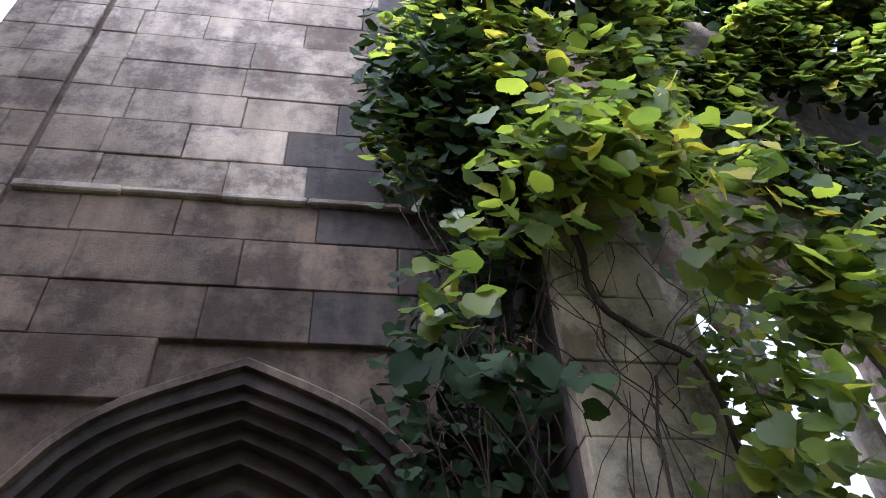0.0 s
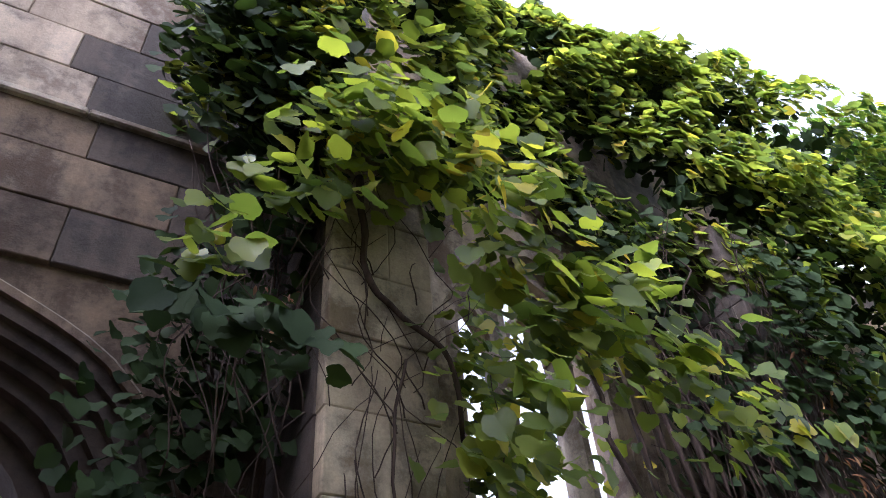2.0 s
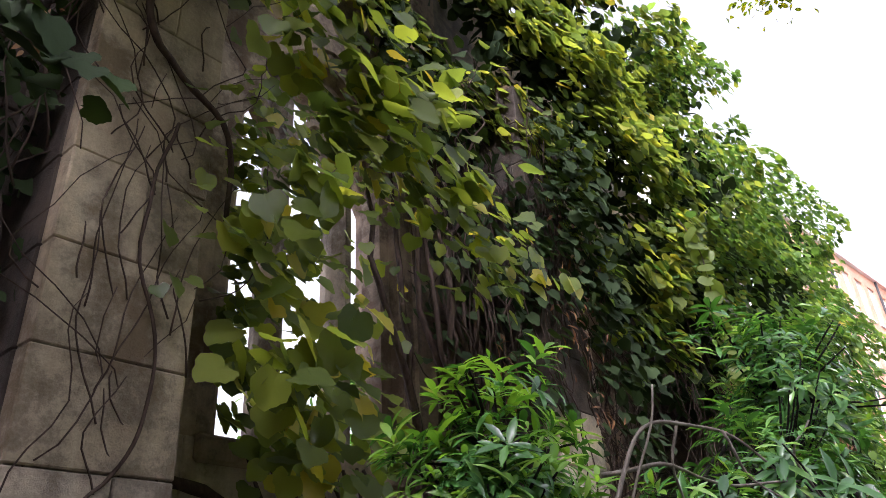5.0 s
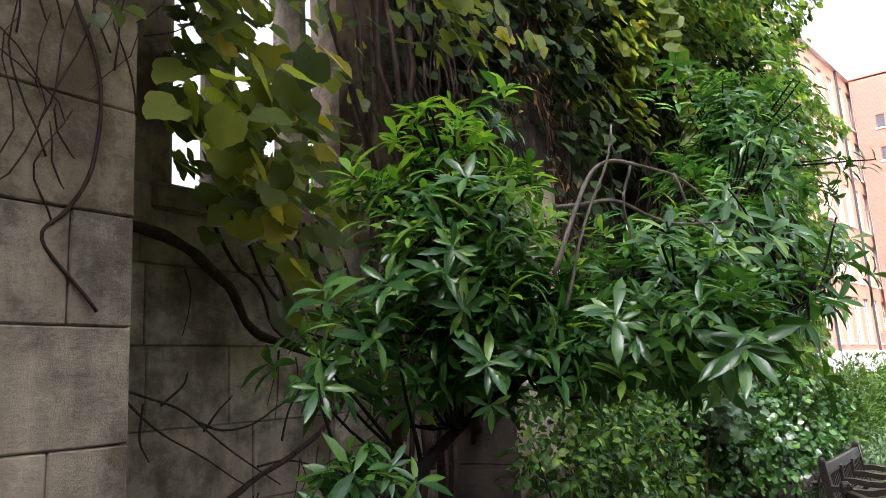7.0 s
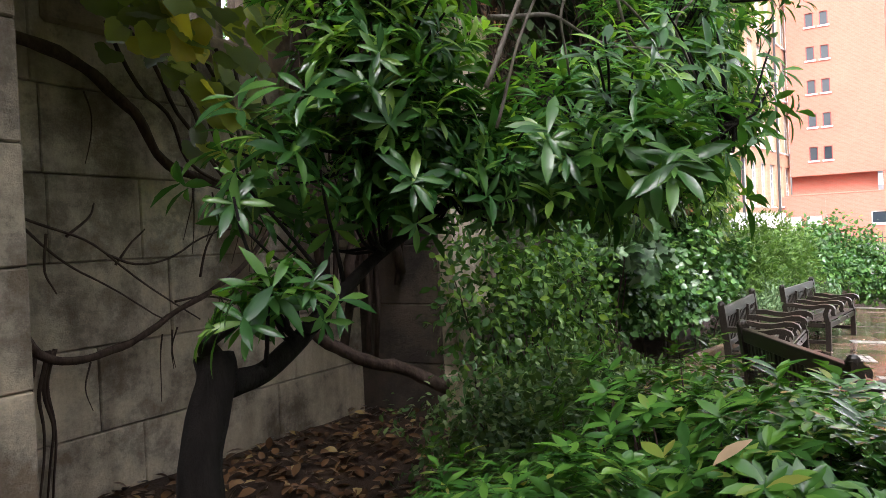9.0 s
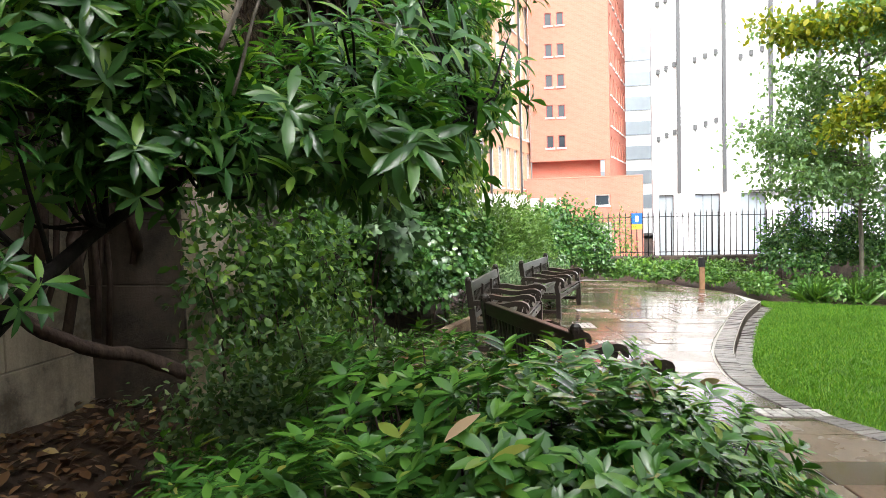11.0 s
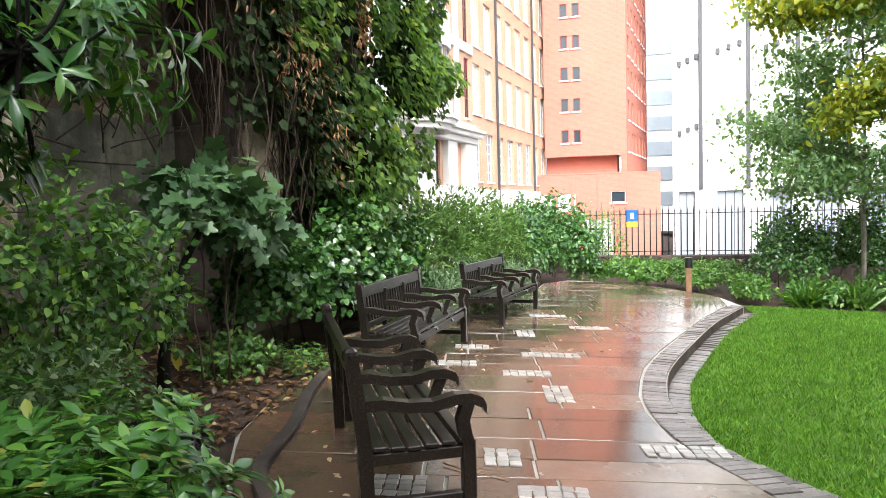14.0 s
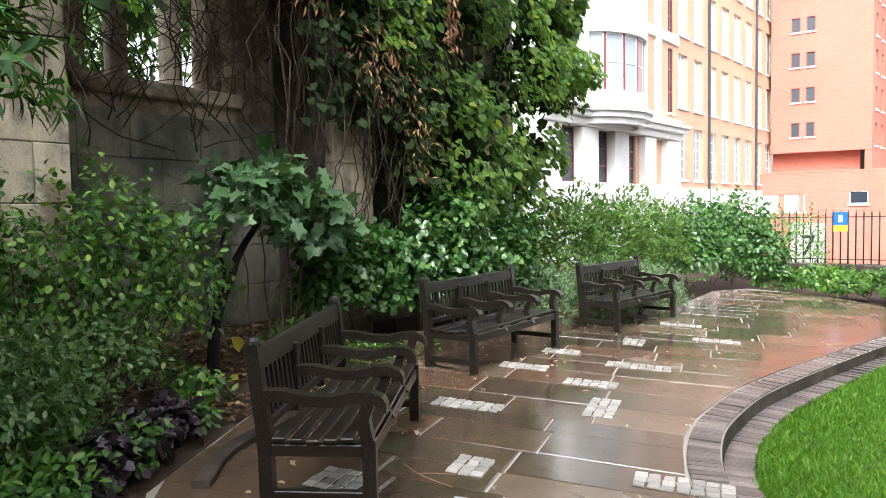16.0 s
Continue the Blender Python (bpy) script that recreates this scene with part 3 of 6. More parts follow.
def sweep_arch(name, cx, half, sill, spring, top, y0, y1, width, mat, parent, low=False):
    """A band round a pointed opening: width outwards, from y0 to y1."""
    inner = [(cx - half, sill)] + pointed(cx, half, spring, top, low=low) + [(cx + half, sill)]
    outer = [(cx - half - width, sill)] + pointed(cx, half + width, spring, top + width * 1.2, low=low) + [(cx + half + width, sill)]
    bm = bmesh.new()
    rows = [[bm.verts.new((x, y, z)) for x, z in line] for line, y in ((inner, y0), (inner, y1), (outer, y1), (outer, y0))]
    for k in range(4):
        a, b = rows[k], rows[(k + 1) % 4]
        for i in range(len(a) - 1):
            bm.faces.new((a[i], a[i + 1], b[i + 1], b[i]))
    for end in (0, -1):
        bm.faces.new([r[end] for r in rows])
    bmesh.ops.recalc_face_normals(bm, faces=bm.faces)
    return part(name, bm, mat, parent)


# doorway bay, two window bays, blind stretch
wallbox(-2.66, -1.9, -0.3, 11.4, WALL + 0.02, WALL + 1.1)
arched_wall(-1.9, 1.82, -0.3, 11.4, ARCH_X, ARCH_W + 0.08, 0.3, ARCH_SPRING, ARCH_TOP + 0.17, WALL + 0.0, WALL + 1.1, M_BROWN, True)
wallbox(1.82, 2.47, -0.3, 10.3)
WINDOWS = [(2.47, 5.50, 3.08, 5.00, 3.08, 5.6, 6.6), (6.19, 9.13, 6.75, 8.60, 2.92, 5.4, 6.4)]
for x0, x1, w0, w1, sill, spring, top in WINDOWS:
    arched_wall(x0, x1, -0.3, 10.3 if x0 < 3 else TOP, (w0 + w1) / 2, (w1 - w0) / 2, sill, spring, top, WALL + 0.02, WALL + 0.75, M_ASHLAR)
wallbox(5.50, 6.19, -0.3, TOP)
wallbox(9.13, 15.2, -0.3, TOP - 1.4)

# doorway mouldings, order within order, under a weathered hood
doorway = thing("door_1", Matrix.Identity(4), "moulded pointed stone doorway with a weathered hood mould", "doorway", kind="structure")
# every order takes the dark stone
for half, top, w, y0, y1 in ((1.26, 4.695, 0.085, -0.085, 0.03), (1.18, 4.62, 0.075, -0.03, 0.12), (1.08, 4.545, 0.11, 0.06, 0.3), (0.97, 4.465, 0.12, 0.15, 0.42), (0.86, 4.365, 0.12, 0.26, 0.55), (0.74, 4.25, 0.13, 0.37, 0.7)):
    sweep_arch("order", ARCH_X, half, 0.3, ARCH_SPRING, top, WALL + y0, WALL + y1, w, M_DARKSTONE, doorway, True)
hood = sweep_arch("hood_mould", ARCH_X, ARCH_W + 0.23, ARCH_SPRING - 0.1, ARCH_SPRING - 0.08, ARCH_TOP + 0.35, WALL - 0.13, WALL + 0.03, 0.045, M_BROWN, doorway, True)
sweep_arch("hood_ridge", ARCH_X, ARCH_W + 0.275, ARCH_SPRING - 0.1, ARCH_SPRING - 0.08, ARCH_TOP + 0.405, WALL - 0.1, WALL + 0.03, 0.022, M_PALE, doorway, True)

# windows: splayed jambs, mullions and tracery heads
for k, (x0, x1, w0, w1, sill, spring, top) in enumerate(WINDOWS):
    win = thing("window_%d" % (k + 1), Matrix.Identity(4), "glassless pointed church window with stone mullions hung with vines", "window", kind="structure")
    cx, half = (w0 + w1) / 2, (w1 - w0) / 2
    sweep_arch("window_frame", cx, half - 0.13, sill, spring, top - 0.15, WALL + 0.06, WALL + 0.5, 0.14, M_ASHLAR, win)
    sweep_arch("window_frame", cx, half - 0.24, sill, spring, top - 0.28, WALL + 0.2, WALL + 0.42, 0.12, M_ASHLAR, win)
    bm = bmesh.new()
    vs = box(bm, w0 - 0.02, w1 + 0.02, WALL - 0.05, WALL + 0.6, sill - 0.14, sill + 0.02, 0.02)
    part("window_sill", bm, M_ASHLAR, win)
    third = (w1 - w0) / 3
    for i in (1, 2):
        x = w0 + third * i
        bm = bmesh.new()
        sec = [(-0.03, WALL + 0.16), (0.03, WALL + 0.16), (0.075, WALL + 0.28), (0.075, WALL + 0.34), (0.03, WALL + 0.46), (-0.03, WALL + 0.46), (-0.075, WALL + 0.34), (-0.075, WALL + 0.28)]
        lo = [bm.verts.new((x + a, y, sill + 0.01)) for a, y in sec]
        hi = [bm.verts.new((x + a, y, top - 0.3)) for a, y in sec]
        for a in range(8):
            bm.faces.new((lo[a], lo[(a + 1) % 8], hi[(a + 1) % 8], hi[a]))
        # paler stone than the frames: light on the mullions is put into colour
        part("mullion", bm, M_PALE, win)
    for i in range(3):
        sweep_arch("tracery", w0 + third * (i + 0.5), third / 2 - 0.09, spring - 0.1, spring - 0.05, spring + 0.3, WALL + 0.22, WALL + 0.4, 0.06, M_ASHLAR, win)

# buttresses: core, set back at the top under a sloped weathering
for nm, x0, x1 in BUTT:
    top = 6.6 if nm != "d" else 5.2
    boxpart("buttress_core", (x0 + 0.01, x1 - 0.01, FACE + 0.02, WALL + 0.1, -0.3, top), M_MORTAR, wall_ob, 0)
    bm = bmesh.new()
    q = [(x, y, z) for x in (x0, x1) for y, z in ((FACE, top), (FACE + 0.02, top + 0.02), (WALL + 0.03, top + 0.8), (WALL + 0.03, top))]
    v = [bm.verts.new(p) for p in q]
    for f in ((0, 1, 2, 3), (7, 6, 5, 4), (0, 4, 5, 1), (1, 5, 6, 2), (0, 3, 7, 4)):
        bm.faces.new([v[i] for i in f])
    part("weathering", bm, M_ASHLAR, wall_ob)

# ---------------------------------------------------------------- vine on the wall
vine = thing("vine", Matrix.Translation((6.2, WALL - 0.1, 0.5)), "dense grapevine curtain with broad green and yellowing leaves over the ruin", "vine")
VO = np.array((6.2, WALL - 0.1, 0.5))


def knots(x, table):
    return float(np.interp(x, [a for a, _ in table], [b for _, b in table]))


LOW = [(0.9, 6.8), (1.3, 6.0), (2.6, 5.6), (3.0, 6.3), (4.0, 6.9), (5.1, 6.6), (5.4, 6.0), (6.0, 5.3), (6.6, 4.4), (7.5, 4.4), (8.5, 4.3), (9.0, 4.0), (9.6, 3.5), (10.3, 2.3), (11.0, 1.0), (12, 0.6), (13.6, 1.2), (14.6, 3.0), (15.6, 4.4)]
HIGH = [(0.6, 9.0), (1.5, 10.2), (4, 10.2), (6.5, 10.0), (9.4, 9.6), (11.6, 8.8), (13.5, 8.2), (14.8, 7.6), (15.6, 6.6)]
PROUD = [(0.6, 0.3), (1.6, 1.15), (2.6, 1.2), (3.4, 0.75), (5.0, 0.7), (5.5, 1.0), (6.5, 1.3), (8, 1.6), (14.6, 1.6), (15.6, 1.0)]


def vine_points(n, x0, x1):
    x = rng.uniform(x0, x1, n)
    lo = np.interp(x, *zip(*LOW))
    hi = np.interp(x, *zip(*HIGH))
    z = lo + (hi - lo) * rng.random(n) + lumpy(np.stack([x, x * 0, x * 0], 1), 1.6, 0.5, 3)
    q = np.stack([x, z * 0, z], 1)
    prof = np.sin(np.clip((hi + 0.2 - z) / 1.6, 0, 1) * math.pi / 2) * (0.75 + 0.25 * np.clip((z - lo) / 1.5, 0, 1))
    out = np.interp(x, *zip(*PROUD)) * prof * (1 + lumpy(q, 0.7, 0.5, 5)) + lumpy(q, 1.7, 0.35, 11) + lumpy(q, 4.0, 0.12, 17)
    deep = np.interp(x, (2.9, 3.5, 5.0, 5.6, 7.3, 8.1), (0, 1, 0.8, 0.1, 0.1, 0)) * np.clip((9.0 - z) / 0.9, 0, 1)
    out = out * (1 - 0.75 * deep)
    pts = np.stack([x, WALL - 0.15 - np.clip(out, 0.0, 3), z], 1)
    keep = (lumpy(q, 1.15, 1.0, 31) + lumpy(q, 3.1, 0.5, 37)) > -0.1
    keep &= rng.random(n) > 0.6 * deep
    keep &= rng.random(n) < np.clip((x - 0.75 - lumpy(q, 1.3, 0.6, 51)) / 0.6, 0, 1)
    return pts[keep], prof[keep]


P, prof = vine_points(50000, 0.6, 15.6)
inner = rng.random(len(P)) ** 3 * 0.5
P[:, 1] += inner
nrm = np.stack([rnd(len(P), 1)[:, 0] * 0.4, -0.85 + rnd(len(P), 1)[:, 0] * 0.35, 0.75 + 0.2 * rnd(len(P), 1)[:, 0]], 1)
D = np.stack([rnd(len(P), 1)[:, 0] * 0.5, -0.55 + rnd(len(P), 1)[:, 0] * 0.3, -0.75 + rnd(len(P), 1)[:, 0] * 0.3], 1)
size = np.interp(P[:, 0], (5, 9), (0.142, 0.1)) * (0.6 + 0.6 * rng.random(len(P)))
fresh = P[:, 0] + rng.normal(size=len(P)) * 0.9 > 8.2
for mask, mat in ((~fresh, M_VINE), (fresh, M_VINE_GREEN)):
    foliage = leaf_soup("foliage", P[mask] - VO, D[mask], nrm[mask], size[mask], HEART, mat, vine)
    foliage["kind"] = "stuff"
# darker leaves behind the curtain: the depth shade is in their colour
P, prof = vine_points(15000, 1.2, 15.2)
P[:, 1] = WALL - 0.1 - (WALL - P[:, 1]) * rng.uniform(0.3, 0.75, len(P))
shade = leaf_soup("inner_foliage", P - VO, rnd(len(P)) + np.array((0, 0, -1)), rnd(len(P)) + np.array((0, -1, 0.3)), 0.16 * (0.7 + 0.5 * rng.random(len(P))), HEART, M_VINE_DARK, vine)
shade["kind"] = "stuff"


def sprays(name, specs, shape, mat, parent, origin, label=""):
    """Leafy clusters: (centre, half axes, count, leaf length)."""
    PP, DD, NN, SS = [], [], [], []
    for c, r, n, s in specs:
        n, s = int(n * 1.35), s * 0.85
        p = np.array(c) + rnd(n).clip(-1.6, 1.6) * np.array(r) * 0.6
        PP.append(p)
        DD.append(np.stack([rnd(n, 1)[:, 0] * 0.5, -0.5 + rnd(n, 1)[:, 0] * 0.35, -0.7 + rnd(n, 1)[:, 0] * 0.35], 1))
        NN.append(np.stack([rnd(n, 1)[:, 0] * 0.45, -0.8 + rnd(n, 1)[:, 0] * 0.35, 0.75 + rnd(n, 1)[:, 0] * 0.25], 1))
        SS.append(s * (0.7 + 0.5 * rng.random(n)))
    ob = leaf_soup(name, np.concatenate(PP) - origin, np.concatenate(DD), np.concatenate(NN), np.concatenate(SS), shape, mat, parent, label)
    ob["kind"] = "stuff"
    return ob


sprays("spray", [((1.5, 2.6, 5.05), (0.35, 0.25, 0.16), 34, 0.17), ((1.75, 2.5, 5.55), (0.45, 0.35, 0.25), 70, 0.17), ((2.2, 2.5, 5.5), (0.5, 0.4, 0.3), 90, 0.18), ((1.1, 2.6, 4.5), (0.2, 0.2, 0.18), 18, 0.17),
                 ((2.65, 2.4, 5.0), (0.3, 0.35, 0.4), 70, 0.18), ((2.95, 2.4, 4.55), (0.35, 0.35, 0.4), 75, 0.18), ((3.35, 2.5, 4.6), (0.4, 0.35, 0.3), 70, 0.17), ((2.7, 2.6, 3.9), (0.22, 0.3, 0.35), 40, 0.19),
                 ((2.85, 2.7, 3.35), (0.25, 0.3, 0.35), 36, 0.2), ((3.3, 2.9, 3.0), (0.35, 0.3, 0.25), 34, 0.2), ((3.9, 2.6, 4.45), (0.45, 0.4, 0.25), 60, 0.17), ((4.5, 2.7, 4.3), (0.4, 0.35, 0.25), 50, 0.16),
                 ((1.25, 3.2, 6.5), (0.35, 0.3, 0.5), 60, 0.18), ((3.6, 3.2, 2.5), (0.3, 0.3, 0.2), 18, 0.18), ((3.35, 3.5, 5.0), (0.3, 0.2, 0.6), 80, 0.14), ((3.3, 3.5, 3.9), (0.25, 0.2, 0.6), 70, 0.15), ((4.1, 3.5, 5.3), (0.4, 0.2, 0.4), 80, 0.14), ((4.2, 3.6, 4.0), (0.35, 0.2, 0.6), 36, 0.13), ((3.3, 3.45, 3.1), (0.4, 0.12, 0.4), 45, 0.19), ((3.9, 3.5, 3.2), (0.4, 0.12, 0.5), 40, 0.17), ((2.35, 2.85, 4.2), (0.2, 0.08, 0.8), 12, 0.12), ((2.1, 2.75, 6.0), (0.5, 0.3, 0.35), 90, 0.17), ((2.3, 2.8, 7.2), (0.5, 0.25, 0.5), 90, 0.17), ((1.9, 2.9, 6.6), (0.6, 0.3, 0.4), 90, 0.17), ((2.98, 3.4, 4.3), (0.1, 0.12, 1.0), 120, 0.12)], HEART, M_VINE_BIG, vine, VO)
# near-black clusters put deep shade into recess, window and buttress as leaf colour
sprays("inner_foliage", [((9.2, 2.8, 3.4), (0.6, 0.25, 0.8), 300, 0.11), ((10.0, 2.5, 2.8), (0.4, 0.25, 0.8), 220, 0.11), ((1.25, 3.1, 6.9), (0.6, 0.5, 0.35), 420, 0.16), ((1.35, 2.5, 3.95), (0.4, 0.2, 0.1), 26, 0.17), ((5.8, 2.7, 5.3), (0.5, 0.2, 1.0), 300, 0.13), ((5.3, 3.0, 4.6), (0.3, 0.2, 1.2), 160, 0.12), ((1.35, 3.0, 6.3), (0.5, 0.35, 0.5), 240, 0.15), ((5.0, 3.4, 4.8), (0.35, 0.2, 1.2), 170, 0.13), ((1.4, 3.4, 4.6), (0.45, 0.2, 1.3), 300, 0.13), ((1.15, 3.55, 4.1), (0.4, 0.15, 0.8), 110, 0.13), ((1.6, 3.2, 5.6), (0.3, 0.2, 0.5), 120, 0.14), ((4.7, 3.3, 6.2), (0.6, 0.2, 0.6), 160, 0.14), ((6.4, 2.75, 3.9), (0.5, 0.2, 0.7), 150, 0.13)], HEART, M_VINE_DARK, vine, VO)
sprays("spray", [((2.5, 2.35, 5.35), (0.25, 0.2, 0.25), 6, 0.16), ((3.3, 2.4, 4.9), (0.25, 0.2, 0.25), 5, 0.15)], HEART, M_YELLOW, vine, VO, "yellowing leaves")
sprays("spray", [((4.95, 3.0, 3.6), (0.08, 0.08, 0.35), 30, 0.11), ((5.7, 2.75, 4.3), (0.35, 0.1, 0.9), 70, 0.1), ((9.3, 2.35, 3.2), (0.5, 0.25, 0.4), 120, 0.1), ((10.05, 2.0, 3.75), (0.1, 0.08, 0.3), 80, 0.11), ((8.4, 2.5, 3.9), (0.3, 0.2, 0.3), 60, 0.1), ((9.7, 2.2, 2.4), (0.2, 0.15, 0.4), 60, 0.09), ((1.5, 2.8, 4.3), (0.12, 0.1, 0.15), 26, 0.08)], LANCE, M_DEAD, vine, VO, "withered orange-brown leaves")

bm = bmesh.new()
for i in range(26):
    x = 4.8 + rng.random() * 0.8
    y = WALL - 0.15 - rng.random() * 0.3
    tube(bm, bend([(x, y, 0.9 + rng.random() * 2), (x + rng.normal() * 0.15, y - 0.1, 3), (x + rng.normal() * 0.3, y - 0.1, 4.5), (x + rng.normal() * 0.5, y, 6)], 5, 0.1, i), 0.02 + 0.03 * rng.random() ** 2, 0.012, 5)
for i in range(110):
    x = 8.4 + rng.random() * 3
    y = WALL - 0.3 - rng.random() * 0.9
    z = 1.0 + rng.random() * 2
    tube(bm, bend([(x, y, z), (x + rng.normal() * 0.2, y - 0.1, z + 1), (x + rng.normal() * 0.3, y, z + 2.4)], 5, 0.12, i), 0.008, 0.006, 4)
for i in range(60):
    x = 4.85 + rng.random() * 0.6
    y = 3.1 + rng.random() * 0.5
    z = 1.6 + rng.random() * 3.2
    tube(bm, bend([(x, y, z), (x + rng.normal() * 0.12, y - 0.06, z + 1.0), (x + rng.normal() * 0.2, y, z + 1.5), (x + rng.normal() * 0.3, y, z + 2.0)], 5, 0.12, i), 0.005 + 0.014 * rng.random() ** 3, 0.004, 4)
for i in range(50):
    x = 5.4 + rng.random() * 1.0
    z = (3.3 if i % 5 else 1.9) + rng.random() * 2.2
    tube(bm, bend([(x, 2.93 - 0.1 * rng.random(), z), (x + rng.normal() * 0.15, 2.9, z + 0.6), (x + rng.normal() * 0.25, 2.85, z + 1.3)], 5, 0.12, i), 0.006, 0.004, 4)
for i in range(70):
    x = 6.25 + rng.random() * 2.8
    y = WALL - 0.1 - rng.random() * 0.25
    z = 2.3 + rng.random() * 2.0
    tube(bm, bend([(x, y, z), (x + rng.normal() * 0.3, y - 0.08, z + 0.4), (x + rng.normal() * 0.5, y, z + 0.9), (x + rng.normal() * 0.6, y, z + 1.5)], 5, 0.12, i), 0.007, 0.004, 4)
for i in range(38):
    x = 1.85 + rng.random() * 0.6
    z = 2.4 + rng.random() * 2.6
    tube(bm, bend([(x, FACE - 0.02, z), (x + rng.normal() * 0.2, FACE - 0.05, z + 0.35), (x + rng.normal() * 0.3, FACE - 0.04, z + 0.9)], 5, 0.09, i), 0.0045, 0.0025, 4)
for i in range(60):
    x = 1.2 + rng.random() * 0.6
    z = 3.2 + rng.random() * 2
    y = 3.0 + rng.random() * 0.7
    tube(bm, bend([(x, y, z), (x + rng.normal() * 0.12, y - 0.05, z + 0.4), (x + rng.normal() * 0.2, y, z + 1.0)], 5, 0.05, i), 0.006, 0.003, 4)
for i in range(34):
    x = 6.4 + rng.random() * 2.6
    z = 2.2 + rng.random() * 1.6
    tube(bm, bend([(x, WALL - 0.12, z), (x + rng.normal() * 0.4, WALL - 0.2, z + 0.4), (x + rng.normal() * 0.7, WALL - 0.1, z + 1.1)], 5, 0.08, i), 0.009, 0.004, 4)
tube(bm, bend([(1.98, FACE - 0.05, 5.6), (2.0, FACE - 0.07, 5.1), (2.04, FACE - 0.07, 4.72), (2.2, FACE - 0.06, 4.62), (2.5, FACE - 0.1, 4.35), (2.6, FACE, 3.9)], 6, 0.03), 0.024, 0.013, 7, 0.3)
tube(bm, bend([(2.3, FACE - 0.04, 2.25), (2.13, FACE - 0.04, 2.5), (2.2, FACE - 0.04, 2.62), (2.29, FACE - 0.05, 2.85), (2.28, FACE - 0.05, 3.2), (2.15, FACE - 0.06, 3.7), (2.25, FACE - 0.06, 4.3)], 6, 0.03), 0.007, 0.009, 6, 0.2)
tube(bm, bend([(2.62, WALL - 0.06, 2.86), (2.88, WALL - 0.1, 2.8), (3.25, WALL - 0.12, 2.69), (3.46, WALL - 0.13, 2.56), (3.6, WALL - 0.14, 2.32), (3.88, WALL - 0.16, 2.2), (4.35, WALL - 0.2, 2.07), (4.8, WALL - 0.2, 2.1)], 6, 0.03), 0.034, 0.022, 7, 0.4)
tube(bm, bend([(2.82, WALL - 0.06, 1.7), (2.85, WALL - 0.1, 1.5), (2.93, WALL - 0.12, 1.33), (3.12, WALL - 0.13, 1.28), (3.38, WALL - 0.14, 1.32), (3.73, WALL - 0.17, 1.5), (4.18, WALL - 0.2, 1.71), (4.6, WALL - 0.2, 2.2)], 6, 0.03), 0.024, 0.014, 7, 0.4)
for i in range(5):
    x = 2.84 + 0.03 * i
    tube(bm, bend([(x + 0.05, WALL - 0.1, 1.34), (x, WALL - 0.11, 1.15), (x + rng.normal() * 0.02, WALL - 0.1, 0.95), (x - 0.03 * rng.random(), WALL - 0.09, 0.62)], 5, 0.03, i), 0.012, 0.005, 5, 0.2)
for i in range(16):
    x = 3.0 + rng.random() * 1.4
    z = float(np.interp(x, (2.85, 3.46, 3.6, 4.35), (2.75, 2.5, 2.25, 2.0))) if i % 2 else float(np.interp(x, (2.9, 3.4, 4.4), (1.25, 1.25, 1.7)))
    tube(bm, bend([(x, WALL - 0.13, z), (x + rng.normal() * 0.02, WALL - 0.12, z - 0.12), (x + rng.normal() * 0.03, WALL - 0.1, z - 0.2 - 0.2 * rng.random())], 4, 0.02, i), 0.005, 0.002, 4)
for i in range(9):
    tube(bm, bend([(3.35 + 0.12 * i, WALL - 0.1, 3.0), (3.55 + 0.1 * i, WALL - 0.25, 2.55), (3.8 + 0.1 * i, WALL - 0.24, 2.25 - 0.02 * i), (4.55, WALL - 0.22, 1.95)], 6, 0.06, i), 0.012, 0.009, 5)
for i, pts in enumerate(([(2.82, 2.02), (3.0, 1.93), (3.29, 1.79), (3.65, 1.51), (3.8, 1.4)], [(2.86, 1.95), (3.0, 1.82), (3.2, 1.68), (3.6, 1.42)], [(3.1, 1.88), (3.2, 1.98), (3.22, 2.05)], [(3.36, 1.72), (3.42, 1.84), (3.5, 1.92)], [(3.29, 1.79), (3.5, 1.72), (3.9, 1.85), (4.2, 1.9)],
                         [(2.98, 1.9), (2.95, 1.72), (3.0, 1.6)], [(3.9, 1.62), (4.0, 1.9), (4.15, 2.05)], [(3.7, 1.5), (3.95, 1.5), (4.3, 1.4)])):
    tube(bm, bend([(x, WALL - 0.09 - 0.02 * k, z) for k, (x, z) in enumerate(pts)], 5, 0.03, i), 0.008, 0.004, 5)
bmesh.ops.translate(bm, verts=bm.verts, vec=-Vector(VO))
part("stem", bm, M_TWIG, vine)

# hanging string of round leaves in front of the curtain
tr = thing("vine_strand", Matrix.Translation((6.6, 2.1, 5.2)), "hanging vine strand of round bright green leaves", "vine")
bm = bmesh.new()
line = bend([(0, 0, 0), (0.05, -0.1, -0.35), (-0.05, -0.14, -0.75), (0.12, -0.14, -1.2), (0.1, -0.14, -1.5)], 6)
tube(bm, line, 0.006, 0.003, 4)
part("stem", bm, M_TWIG, tr)
V, F = HEART
me_leaf = bpy.data.meshes.new("leaf")
me_leaf.from_pydata([tuple(v) for v in V], [], [tuple(int(i) for i in f) for f in F])
me_leaf.materials.append(M_VINE_BIG)
for p_ in me_leaf.polygons:
    p_.use_smooth = True
